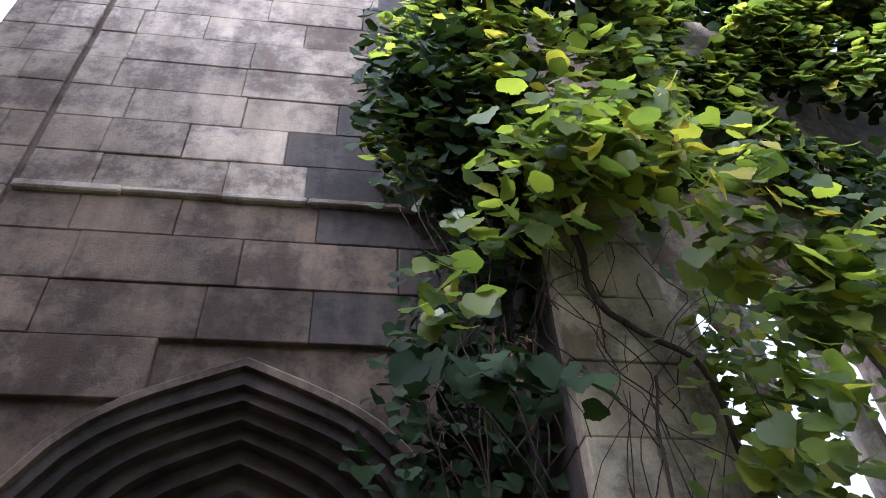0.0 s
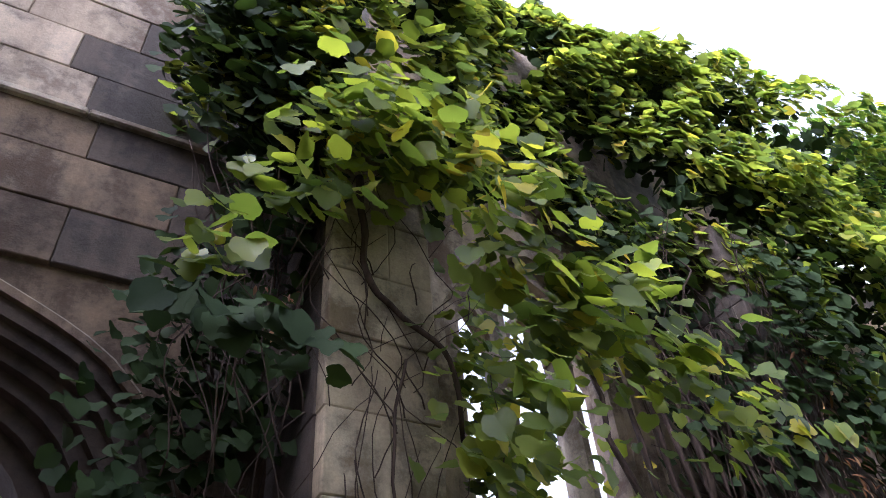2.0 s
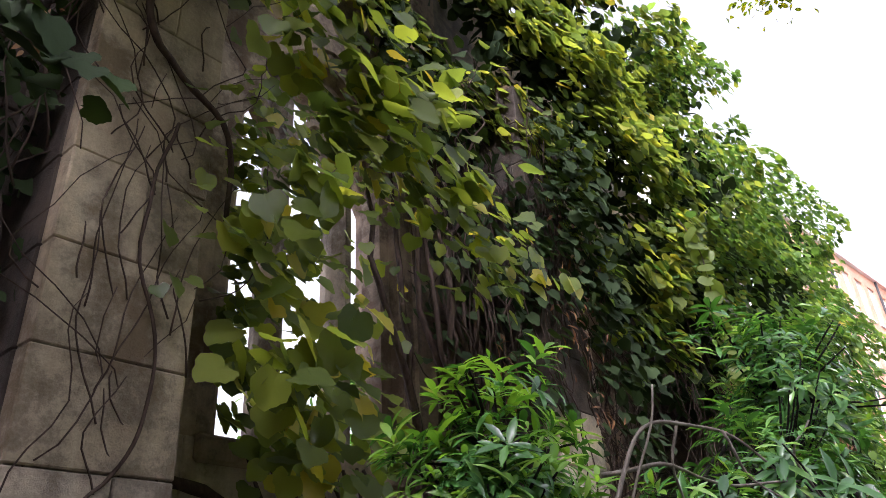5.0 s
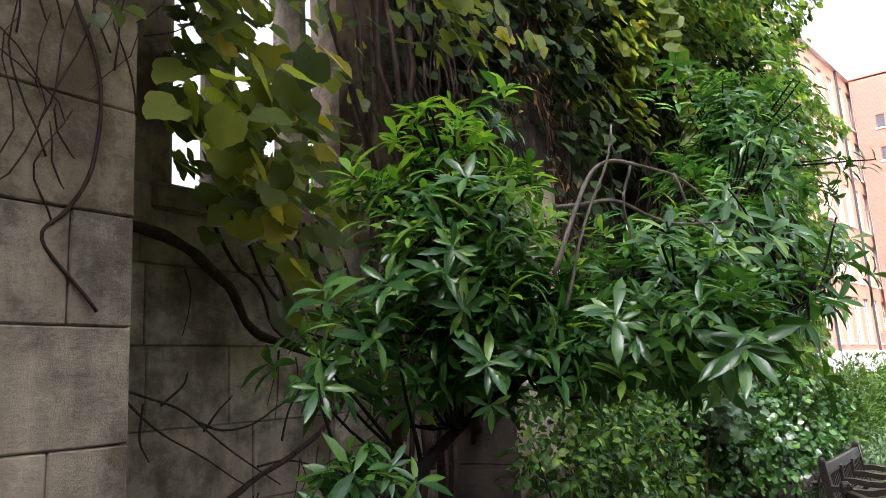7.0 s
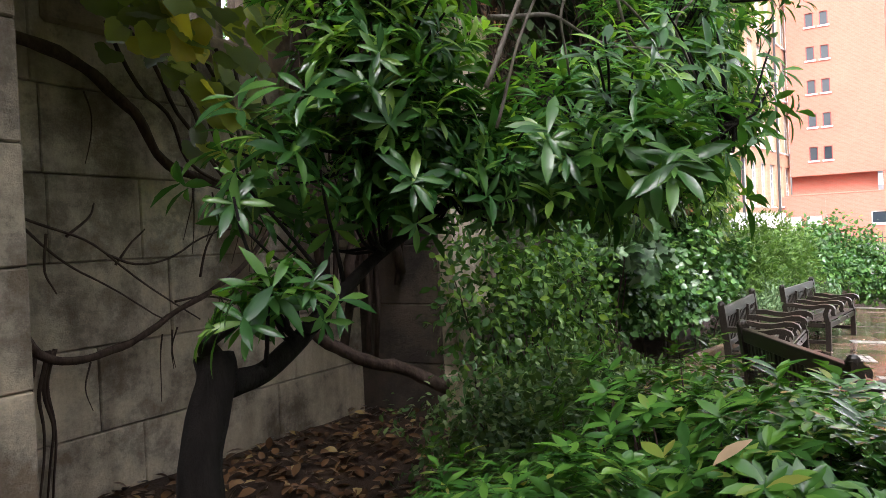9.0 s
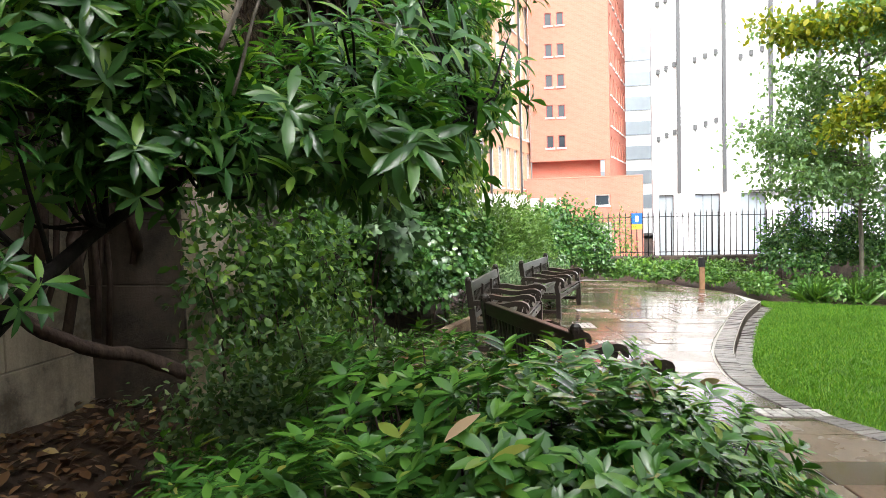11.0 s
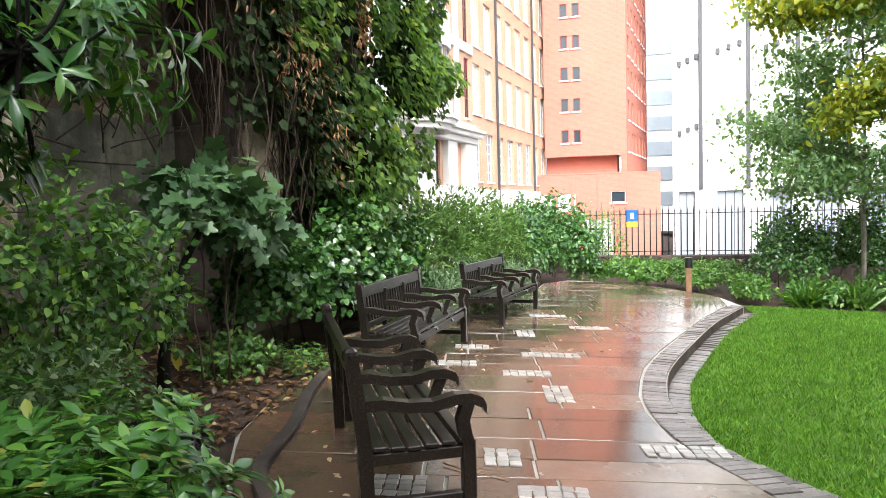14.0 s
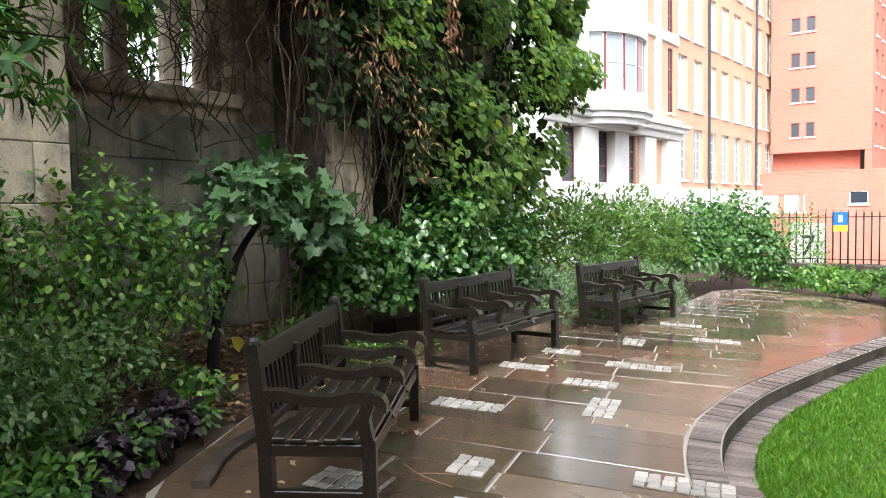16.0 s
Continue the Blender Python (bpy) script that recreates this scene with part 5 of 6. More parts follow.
def bench():
    """A park bench 1.8 m long; x along it, its back at +y, feet at z 0."""
    L, Dp = 1.8, 0.62
    root = thing("park_bench", Matrix.Identity(4), "dark wet weathered teak park bench with four scrolled armrests", "bench", "benches on the terrace")
    for x in (0.0, L - 0.07):
        bm = bmesh.new()
        prof = [(Dp - 0.06, 0.0), (Dp - 0.05, 0.42), (Dp, 0.86), (Dp + 0.005, 0.9)]
        for y0, y1 in ((0, 1),):
            f = [bm.verts.new((x, y - 0.035, z)) for y, z in prof] + [bm.verts.new((x, y + 0.035, z)) for y, z in prof[::-1]]
            b = [bm.verts.new((x + 0.07, v.co.y, v.co.z)) for v in f]
            n = len(f)
            bm.faces.new(f[::-1])
            bm.faces.new(b)
            for i in range(n):
                bm.faces.new((f[i], f[(i + 1) % n], b[(i + 1) % n], b[i]))
            bmesh.ops.recalc_face_normals(bm, faces=bm.faces)
        r = bmesh.ops.create_uvsphere(bm, u_segments=8, v_segments=6, radius=0.042, matrix=Matrix.Translation((x + 0.035, Dp + 0.005, 0.895)))
        part("back_post", bm, M_TEAK, root)
    for x in (0.0, L - 0.07):
        bm = bmesh.new()
        box(bm, x, x + 0.07, 0.0, 0.07, 0.0, 0.42, 0.006)
        # shaped upper half that sweeps forward under the arm
        curved = [(0.035, 0.40), (0.05, 0.46), (0.06, 0.52), (0.04, 0.58), (0.03, 0.61)]
        a = [bm.verts.new((x, y - 0.03, z)) for y, z in curved] + [bm.verts.new((x, y + 0.035, z)) for y, z in curved[::-1]]
        b = [bm.verts.new((x + 0.07, v.co.y, v.co.z)) for v in a]
        n = len(a)
        bm.faces.new(a), bm.faces.new(b[::-1])
        for i in range(n):
            bm.faces.new((a[i], b[i], b[(i + 1) % n], a[(i + 1) % n]))
        bmesh.ops.recalc_face_normals(bm, faces=bm.faces)
        part("leg", bm, M_TEAK, root)
    arm = [(Dp - 0.05, 0.64), (Dp - 0.15, 0.64), (Dp - 0.28, 0.615), (Dp - 0.4, 0.61), (0.1, 0.635), (0.02, 0.635), (-0.04, 0.61), (-0.06, 0.575)]
    for i in range(4):
        x = 0.0 + i * (L - 0.07) / 3
        bm = bmesh.new()
        curved_bar(bm, arm, x - 0.005, x + 0.075, 0.055)
        part("armrest", bm, M_TEAK, root)
        if i in (1, 2):
            bm = bmesh.new()
            curved = [(0.02, 0.36), (0.07, 0.42), (0.09, 0.48), (0.06, 0.55), (0.04, 0.6)]
            a = [bm.verts.new((x + 0.01, y - 0.03, z)) for y, z in curved] + [bm.verts.new((x + 0.01, y + 0.03, z)) for y, z in curved[::-1]]
            b = [bm.verts.new((x + 0.06, v.co.y, v.co.z)) for v in a]
            n = len(a)
            bm.faces.new(a), bm.faces.new(b[::-1])
            for k in range(n):
                bm.faces.new((a[k], b[k], b[(k + 1) % n], a[(k + 1) % n]))
            bmesh.ops.recalc_face_normals(bm, faces=bm.faces)
            part("arm_bracket", bm, M_TEAK, root)
            boxpart("back_post", (x + 0.005, x + 0.065, Dp - 0.06, Dp - 0.005, 0.4, 0.8), M_TEAK, root)
    bm = bmesh.new()
    box(bm, 0.07, L - 0.07, -0.025, 0.025, -0.055, 0.055, 0.006, Matrix.Translation((0, Dp - 0.008, 0.815)) @ Matrix.Rotation(radians(-6), 4, "X"))
    part("top_rail", bm, M_TEAK, root)
    boxpart("lower_rail", (0.07, L - 0.07, Dp - 0.07, Dp - 0.03, 0.46, 0.51), M_TEAK, root)
    n = 23
    for i in range(n):
        x = 0.1 + i * (L - 0.2) / (n - 1)
        boxpart("back_slat", (x - 0.018, x + 0.018, -0.009, 0.009, -0.15, 0.15), M_TEAK, root, 0.003).matrix_local = Matrix.Translation((0, Dp - 0.03, 0.635)) @ Matrix.Rotation(radians(-6), 4, "X")
    for i in range(6):
        y = 0.02 + i * 0.088
        boxpart("seat_slat", (0.0 if i else 0.0, L, y, y + 0.07, 0.405 + 0.006 * abs(i - 3) - 0.012, 0.428 + 0.006 * abs(i - 3) - 0.012), M_TEAK, root, 0.005)
    boxpart("apron", (0.07, L - 0.07, 0.012, 0.04, 0.32, 0.392), M_TEAK, root)
    for x in (0.01, L - 0.06):
        boxpart("side_rail", (x, x + 0.05, 0.07, Dp - 0.06, 0.1, 0.15), M_TEAK, root)
        boxpart("side_rail", (x, x + 0.05, 0.07, Dp - 0.06, 0.33, 0.39), M_TEAK, root)
    return root


def bench_pose(near, far):
    """From the tops of its two back posts: near is the end at local x 0... the back lies at +y."""
    d = Vector((far[0] - near[0], far[1] - near[1]))
    a = math.atan2(d.y, d.x)
    m = Matrix.Rotation(a, 4, "Z")
    p = Vector((near[0], near[1], 0)) - m @ Vector((0.035, 0.62, 0))
    c = p + m @ Vector((0.9, 0.3, 0))
    return Matrix.Translation((p.x, p.y, paving_level(c.x, c.y))) @ m


first = bench()
first.matrix_world = bench_pose((5.65, 0.49), (7.2, 1.30))
copy_thing(first, bench_pose((9.05, 1.76), (10.83, 1.68)))
copy_thing(first, bench_pose((12.5, 1.5), (14.25, 1.22)))

# ---------------------------------------------------------------- railings, bollard, sign
RX = 24.0
bed = boxpart("dwarf_wall", (RX - 0.2, RX + 0.25, -16, 4.0, -2.6, 0.1), M_DARKSTONE, None, 0.02)
tagged(bed, "low stone dwarf wall under the railings", "wall")
rail = thing("railing", Matrix.Translation((RX, 0, 0.1)), "black iron spear-topped railings on a low wall", "railing")
bm = bmesh.new()
tube(bm, [(0, 0, 0.0), (0, 0, 1.28)], 0.018, 0.018, 6)
tube(bm, [(0, 0, 1.28), (0, 0, 1.31), (0, 0, 1.41)], 0.024, 0.002, 6)
me_bar = bpy.data.meshes.new("bar")
bm.to_mesh(me_bar)
me_bar.materials.append(M_IRON)
for i in range(104):
    part("bar", me_bar, None, rail).location = (0, 1.6 - i * 0.17, 0)
for z in (0.12, 1.2):
    boxpart("rail", (-0.02, 0.02, -16, 1.7, z - 0.012, z + 0.012), M_IRON, rail)

bol = thing("lamp_bollard", Matrix.Translation((18.7, -2.1, paving_level(18.7, -2.1) - 0.05)), "wooden bollard with a dark lamp head", "bollard")
boxpart("post", (-0.06, 0.06, -0.06, 0.06, 0, 0.55), M_PLANTERWOOD, bol, 0.01)
bm = bmesh.new()
bmesh.ops.create_cone(bm, cap_ends=True, segments=14, radius1=0.085, radius2=0.075, depth=0.22, matrix=Matrix.Translation((0, 0, 0.66)))
part("lamp_head", bm, M_IRON, bol)

sg = thing("sign", Matrix.Translation((RX - 0.05, -0.95, 1.05)), "small blue and yellow notice fixed to the railings", "sign")
boxpart("panel", (-0.01, 0.01, -0.16, 0.16, 0.05, 0.38), M_BLUE, sg)
boxpart("panel", (-0.01, 0.01, -0.16, 0.16, -0.12, 0.04), M_SIGNYELLOW, sg)
boxpart("pictogram", (-0.016, -0.012, -0.05, 0.05, 0.12, 0.3), M_FRAMEWHITE, sg)

# ---------------------------------------------------------------- young street tree
st = thing("street_tree", Matrix.Translation((19.0, -5.6, -0.3)), "young broadleaf tree with a slim trunk and airy grey-green crown", "tree")
bm = bmesh.new()
tube(bm, bend([(0, 0, 0), (0.02, 0, 1.2), (0.0, 0.03, 2.2), (0.05, 0, 3.6), (0, 0.1, 6.2)], 4, 0.02), 0.06, 0.02, 8)
PP = []
for i in range(46):
    a, h = rng.random() * 6.28, 1.9 + rng.random() * 4.0
    L = 2.75 * math.sin(min(1, (7.4 - h) / 3.6) * 1.5) * (0.65 + 0.45 * rng.random())
    e = Vector((math.cos(a) * L, math.sin(a) * L, h + 0.12 * L + rng.random() * 0.3))
    ln = bend([(0, 0, h - 0.2), (math.cos(a) * L * 0.5, math.sin(a) * L * 0.5, h + 0.1), tuple(e)], 4, 0.08, i)
    tube(bm, ln, 0.02, 0.005, 5)
    for q in ln[3:]:
        PP.append(np.array(q) + rnd(75) * np.array((0.36, 0.36, 0.13)))
part("trunk", bm, M_BARK2, st)
PP = np.concatenate(PP)
c = leaf_soup("crown", PP, rnd(len(PP)) + np.array((0, 0, -0.6)), rnd(len(PP)) * 0.6 + np.array((0, 0, 1)), 0.115 * (0.6 + 0.7 * rng.random(len(PP))), OVAL, M_TREE, st)
c["kind"] = "stuff"

# big tree beside the lawn: one limb in view, its crown over the terrace added as shade
oh = thing("overhanging_tree", Matrix.Translation((6.0, -9.95, 0.0)), "tall spreading tree beside the lawn, its unseen dark crown added for shade", "tree")
bm = bmesh.new()
tube(bm, bend([(0, 0, -0.3), (0.1, 0.1, 2), (0, 0.2, 4.5), (0.2, 0.3, 8)], 5, 0.05), 0.32, 0.14, 10, 0.1)
PP, CP = [], []
ln = bend([(0.1, 0.2, 5.5), (1.0, 5.0, 8.2), (1.5, 8.8, 9.0), (1.7, 10.9, 8.2)], 7, 0.12)
tube(bm, ln, 0.06, 0.01, 6)
for q in ln[14:]:
    PP.append(np.array(q) + rnd(150) * np.array((0.25, 0.2, 0.11)))
# crown out of view, added to keep sky light off the wall
for i in range(30):
    a = rng.random() * 6.28
    rr = 2 + 6.0 * rng.random()
    e = (-2.0 + rr * math.cos(a), 2.5 + rr * math.sin(a) * 0.85, 8.2 + rng.random() * 2.5 - 0.1 * rr)
    ln = bend([(0.1, 0.3, 6 + rng.random()), ((e[0]) / 2, e[1] / 2, 7.8), e], 6, 0.2, i)
    tube(bm, ln, 0.07, 0.012, 5)
    for q in ln[5:]:
        CP.append(np.array(q) + rnd(40) * np.array((0.75, 0.75, 0.4)))
part("trunk", bm, M_BARK2, oh)
PP, CP = np.concatenate(PP), np.concatenate(CP)
c = leaf_soup("spray", PP, rnd(len(PP)) + np.array((0, 0, -0.5)), rnd(len(PP)) * 0.6 + np.array((0, 0, 1)), 0.085 * (0.6 + 0.7 * rng.random(len(PP))), OVAL, M_PLANE, oh)
c["kind"] = "stuff"
c = leaf_soup("crown", CP, rnd(len(CP)) + np.array((0, 0, -0.5)), rnd(len(CP)) * 0.5 + np.array((0, 0, 1)), 0.24 * (0.6 + 0.7 * rng.random(len(CP))), DART, M_DEEP, oh)
c["kind"] = "stuff"

# yellowing tree at the far side of the lawn, its lower branches in front of the young tree
yt = thing("yellowing_tree", Matrix.Translation((16.6, -12.6, -0.35)), "large tree at the lawn edge with yellow-green low branches", "tree")
bm = bmesh.new()
tube(bm, bend([(0, 0, -0.1), (0.05, 0.1, 2.5), (0.0, 0.3, 5.5), (0.2, 0.5, 9.5)], 5, 0.05), 0.3, 0.1, 10, 0.1)
PP = []
for pts, near in (([(0, 0.3, 5.2), (0.4, 3.5, 6.6), (0.8, 6.6, 6.2), (1.0, 8.0, 5.6), (1.0, 9.2, 5.75)], 14), ([(0, 0.2, 4.2), (0.4, 3.0, 5.2), (0.7, 5.6, 4.6), (0.9, 7.0, 4.1), (1.0, 7.9, 3.5)], 17), ([(0, 0.3, 4.8), (0.3, 3.2, 5.6), (0.6, 5.8, 5.0), (0.7, 6.8, 4.3)], 14),
                  ([(0, 0.3, 6.5), (-1.5, 2.0, 8.2), (-2.5, 3.2, 8.6)], 5), ([(0, 0.3, 7.0), (1.5, -1.5, 9.0), (2.6, -2.5, 9.4)], 5), ([(0.1, 0.4, 8.0), (0.2, 2.5, 10.2), (0.4, 4.5, 10.6)], 5)):
    ln = bend(pts, 7, 0.15, len(PP))
    tube(bm, ln, 0.07, 0.012, 6)
    for q in ln[near:]:
        PP.append(np.array(q) + rnd(110) * np.array((0.3, 0.3, 0.17)))
part("trunk", bm, M_BARK2, yt)
PP = np.concatenate(PP)
c = leaf_soup("crown", PP, rnd(len(PP)) + np.array((0, 0, -0.5)), rnd(len(PP)) * 0.6 + np.array((0, 0, 1)), 0.15 * (0.6 + 0.7 * rng.random(len(PP))), OVAL, M_PLANE, yt)
c["kind"] = "stuff"

# unseen walls added behind the camera to keep sun and sky off the ruin
tagged(boxpart("wall_west", (-6.2, -5.0, -18, 6, -0.5, 12.5), M_ASHLAR, None, 0.02), "plain weathered wall in place of the church tower, unseen, added for shade", "wall", kind="structure")
tagged(boxpart("wall_south", (-6, 30, -19.2, -18, -1, 8.5), M_ASHLAR, None, 0.02), "plain weathered wall beyond the lawn, unseen, added to block sky", "wall", kind="structure")

# ---------------------------------------------------------------- buildings across the street
street = boxpart("road", (RX + 0.3, 49, -60, 60, -2.8, -2.1), M_ASPHALT, None, 0)
tagged(street, "grey street beyond the railings", "road", kind="structure")


def window_mesh(w, h, mat_glass, mat_frame, bars_x=1, bars_z=1, depth=0.12):
    """A window in local x and z, its face towards -y: a list of (name, mesh)."""
    out = []
    bm = bmesh.new()
    box(bm, -w / 2, w / 2, depth - 0.03, depth, 0, h)
    me = bpy.data.meshes.new("pane")
    bm.to_mesh(me)
    me.materials.append(mat_glass)
    out.append(("pane", me))
    bm = bmesh.new()
    t = 0.05
    for d in ((-w / 2, -w / 2 + t, 0, h), (w / 2 - t, w / 2, 0, h), (-w / 2, w / 2, 0, t), (-w / 2, w / 2, h - t, h)):
        box(bm, d[0], d[1], depth - 0.06, depth - 0.03, d[2], d[3])
    for i in range(1, bars_x + 1):
        x = -w / 2 + w * i / (bars_x + 1)
        box(bm, x - 0.02, x + 0.02, depth - 0.055, depth - 0.03, 0, h)
    for i in range(1, bars_z + 1):
        z = h * i / (bars_z + 1)
        box(bm, -w / 2, w / 2, depth - 0.052, depth - 0.03, z - 0.02, z + 0.02)
    me = bpy.data.meshes.new("frame")
    bm.to_mesh(me)
    me.materials.append(mat_frame)
    out.append(("frame", me))
    bm = bmesh.new()
    box(bm, -w / 2 - 0.08, w / 2 + 0.08, -0.08, depth, -0.1, 0.0)
    me = bpy.data.meshes.new("sill")
    bm.to_mesh(me)
    me.materials.append(M_PORTLAND)
    out.append(("sill", me))
    return out


def put_window(meshes, parent, m):
    w = part("window", meshes[0][1], None, parent)
    w.matrix_local = m
    for nm, me in meshes[1:]:
        part(nm, me, None, w)


def pierced(name, length, z0, z1, holes, mat, parent, depth=0.35):
    """A facade in local x and z with rectangular holes through it: (x0, x1, z0, z1), laid on one grid."""
    xs_ = sorted({0, length, *[h[0] for h in holes], *[h[1] for h in holes]})
    zs_ = sorted({z0, z1, *[h[2] for h in holes], *[h[3] for h in holes]})
    solid = [[not any(h[0] <= (xs_[i] + xs_[i + 1]) / 2 <= h[1] and h[2] <= (zs_[j] + zs_[j + 1]) / 2 <= h[3] for h in holes) for j in range(len(zs_) - 1)] for i in range(len(xs_) - 1)]
    bm = bmesh.new()
    for i in range(len(xs_) - 1):
        j = 0
        while j < len(zs_) - 1:
            if not solid[i][j]:
                j += 1
                continue
            k = j
            while k < len(zs_) - 1 and solid[i][k]:
                k += 1
            box(bm, xs_[i], xs_[i + 1], 0, depth, zs_[j], zs_[k])
            j = k
    return part(name, bm, mat, parent)


# red tower
tower = thing("red_brick_tower", Matrix.Translation((50, 0, 0)), "tall plain red brick tower block with small paired windows", "building")
W_SMALL = window_mesh(0.46, 0.82, M_GLASS, M_FRAMERED, 0, 0)
holes = []
for k in range(6):
    z = 5.55 + k * 2.02
    for y in (1.08, 1.86):
        holes.append((y, y + 0.46, z, z + 0.82))
front = pierced("wall", 5.2, 4.65, 19, [(h[0] - 0.9 + 0.9, h[1], h[2], h[3]) for h in holes], M_REDBRICK, tower)
front.matrix_local = Matrix.Translation((0, 4.4, 0)) @ Matrix.Rotation(radians(-90), 4, "Z")
for h in holes:
    put_window(W_SMALL, front, Matrix.Translation(((h[0] + h[1]) / 2, 0, h[2])))
side = []
for k in range(6):
    for i in range(6):
        x = 0.8 + i * 1.7
        side.append((x, x + 0.7, 4.9 + k * 2.05, 6.2 + k * 2.05))
sidew = pierced("wall", 11, 3.3, 19, side, M_REDBRICK, tower)
sidew.matrix_local = Matrix.Translation((0.0, -0.8, 0)) @ Matrix.Rotation(radians(-8), 4, "Z")
W_SIDE = window_mesh(0.7, 1.3, M_GLASS, M_FRAMERED, 0, 0, 0.2)
for h in side:
    put_window(W_SIDE, sidew, Matrix.Translation(((h[0] + h[1]) / 2, 0, h[2])))
boxpart("roof", (0, 11, -2.2, 4.4, 18.9, 19.1), M_REDBRICK, tower, 0)
boxpart("backing", (0.9, 10.5, -0.2, 4.4, 0, 18.8), M_REDBRICK, tower, 0)
base = pierced("wall", 7.6, -3, 3.4, [(0.2, 1.0, 1.2, 2.2), (1.3, 2.4, 1.2, 2.2), (4.6, 5.5, 1.6, 2.3)], M_REDBRICK, tower)
base.matrix_local = Matrix.Translation((-1.2, 4.8, 0)) @ Matrix.Rotation(radians(-90), 4, "Z")
for (x, z, w, hh, gm) in ((0.6, 1.2, 0.8, 1.0, M_BLIND), (1.85, 1.2, 1.1, 1.0, M_BLIND), (5.05, 1.6, 0.9, 0.7, M_GLASS)):
    put_window(window_mesh(w, hh, gm, M_FRAMEWHITE, 0, 0), base, Matrix.Translation((x, 0, z)))
boxpart("wall", (-0.85, 10, -2.79, -2.4, -3, 3.4), M_REDBRICK, tower, 0)
boxpart("roof", (-1.2, 10, -2.8, 4.6, 3.4, 3.5), M_REDBRICK, tower, 0.02)
boxpart("backing", (-0.7, 9.8, -2.3, 4.5, -2.9, 3.35), M_BLACK, tower, 0)
for y in (0.9, 2.6, -0.9):
    boxpart("pilaster", (-1.28, -1.2, y - 0.1, y + 0.1, -3, 3.2), M_REDBRICK, tower, 0)

# orange brick building with a rounded stone bay
A = math.radians(-7)
terr = thing("brick_office", Matrix.Translation((50, 4.6, 0)) @ Matrix.Rotation(A, 4, "Z"), "four-storey orange brick office with stone bay and tall windows", "building")
FL, FE = 19.2, 0.9
W_TALL = window_mesh(1.15, 2.4, M_BLIND, M_FRAMEWHITE, 1, 4, 0.16)
W_GROUND = window_mesh(1.0, 2.4, M_PALEGLASS, M_FRAMEWHITE, 1, 4, 0.16)
W_STRIP = window_mesh(0.6, 2.8, M_GLASS, M_FRAMERED, 1, 2, 0.1)
holes = []
for k in range(5):
    z = 2.85 + k * 3.25
    for i in range(8):
        x = FL - FE - 0.3 + 1.12 - 1.93 * i
        holes.append((x - 1.15, x, z, z + 2.4, W_TALL if k else W_GROUND))
    if k:
        holes.append((FL - FE - 15.0, FL - FE - 14.4, z - 0.35, z + 2.45, W_STRIP))
fac = pierced("wall", FL, 2.45, 19, [h[:4] for h in holes], M_ORANGEBRICK, terr)
fac.matrix_local = Matrix.Translation((FE - FL, 0, 0))
for h in holes:
    put_window(h[4], fac, Matrix.Translation(((h[0] + h[1]) / 2, 0, h[2])))
boxpart("plinth", (-14.0, FE, -0.12, 0.3, -3, 2.45), M_PORTLAND, terr, 0.02)
boxpart("backing", (-26, FE - 0.1, 0.6, 8, -3, 18.8), M_PORTLAND, terr, 0)
boxpart("roof", (-26, FE, -0.2, 8, 19, 19.3), M_PORTLAND, terr, 0)
for x in (-10.05, -2.4):
    boxpart("drainpipe", (x - 0.05, x + 0.05, -0.14, -0.02, -1, 19), M_GREYMETAL, terr, 0.02)
for x in (-17.6, -16.2):
    boxpart("pilaster", (x - 0.22, x + 0.22, -0.14, 0.02, 5.4, 19), M_PORTLAND, terr, 0.02)
boxpart("string_band", (-18.3, -13.9, -0.1, 0.02, 8.75, 9.2), M_PORTLAND, terr, 0.02)
# stone ground storey with square piers under a deep cornice
boxpart("porch_base", (-26, -14.2, -0.35, 0.5, -3, 2.55), M_PORTLAND, terr, 0.03)
for x0, x1 in ((-15.7, -14.25), (-18.0, -16.9), (-20.7, -19.5), (-23.2, -22.0), (-26, -24.6)):
    boxpart("pier", (x0, x1, -0.3, 0.3, 2.55, 4.5), M_PORTLAND, terr, 0.03)
for x0, x1 in ((-16.9, -15.7), (-19.5, -18.0), (-22.0, -20.7), (-24.6, -23.2)):
    put_window(window_mesh(x1 - x0, 1.95, M_GLASS, M_FRAMERED, 1, 2), terr, Matrix.Translation(((x0 + x1) / 2, 0.0, 2.55)))
for z0, z1, o in ((4.5, 4.78, 0.4), (4.78, 4.98, 0.62), (4.98, 5.12, 0.75), (5.12, 5.4, 0.35)):
    boxpart("cornice", (-26, -14.5 + o * 0.5, -o, 0.45, z0, z1), M_PORTLAND, terr, 0.03)
# a bowed bay above it
bayc = Vector((-21.0, 1.3, 0))
RB = 2.75
ang = [math.pi + i * math.pi / 10 for i in range(11)]


def ring_wall(bm, r0, r1, z0, z1):
    pts = []
    for r in (r0, r1):
        for z in (z0, z1):
            pts.append([bm.verts.new((bayc.x + r * math.cos(a), bayc.y + r * math.sin(a), z)) for a in ang])
    lo_i, hi_i, lo_o, hi_o = pts
    for i in range(10):
        bm.faces.new((lo_o[i], lo_o[i + 1], hi_o[i + 1], hi_o[i]))
        bm.faces.new((lo_i[i + 1], lo_i[i], hi_i[i], hi_i[i + 1]))
        bm.faces.new((hi_i[i], hi_o[i], hi_o[i + 1], hi_i[i + 1]))
        bm.faces.new((lo_i[i], lo_i[i + 1], lo_o[i + 1], lo_o[i]))
    for q in (0, -1):
        bm.faces.new([p[q] for p in (lo_i, hi_i, hi_o, lo_o)])


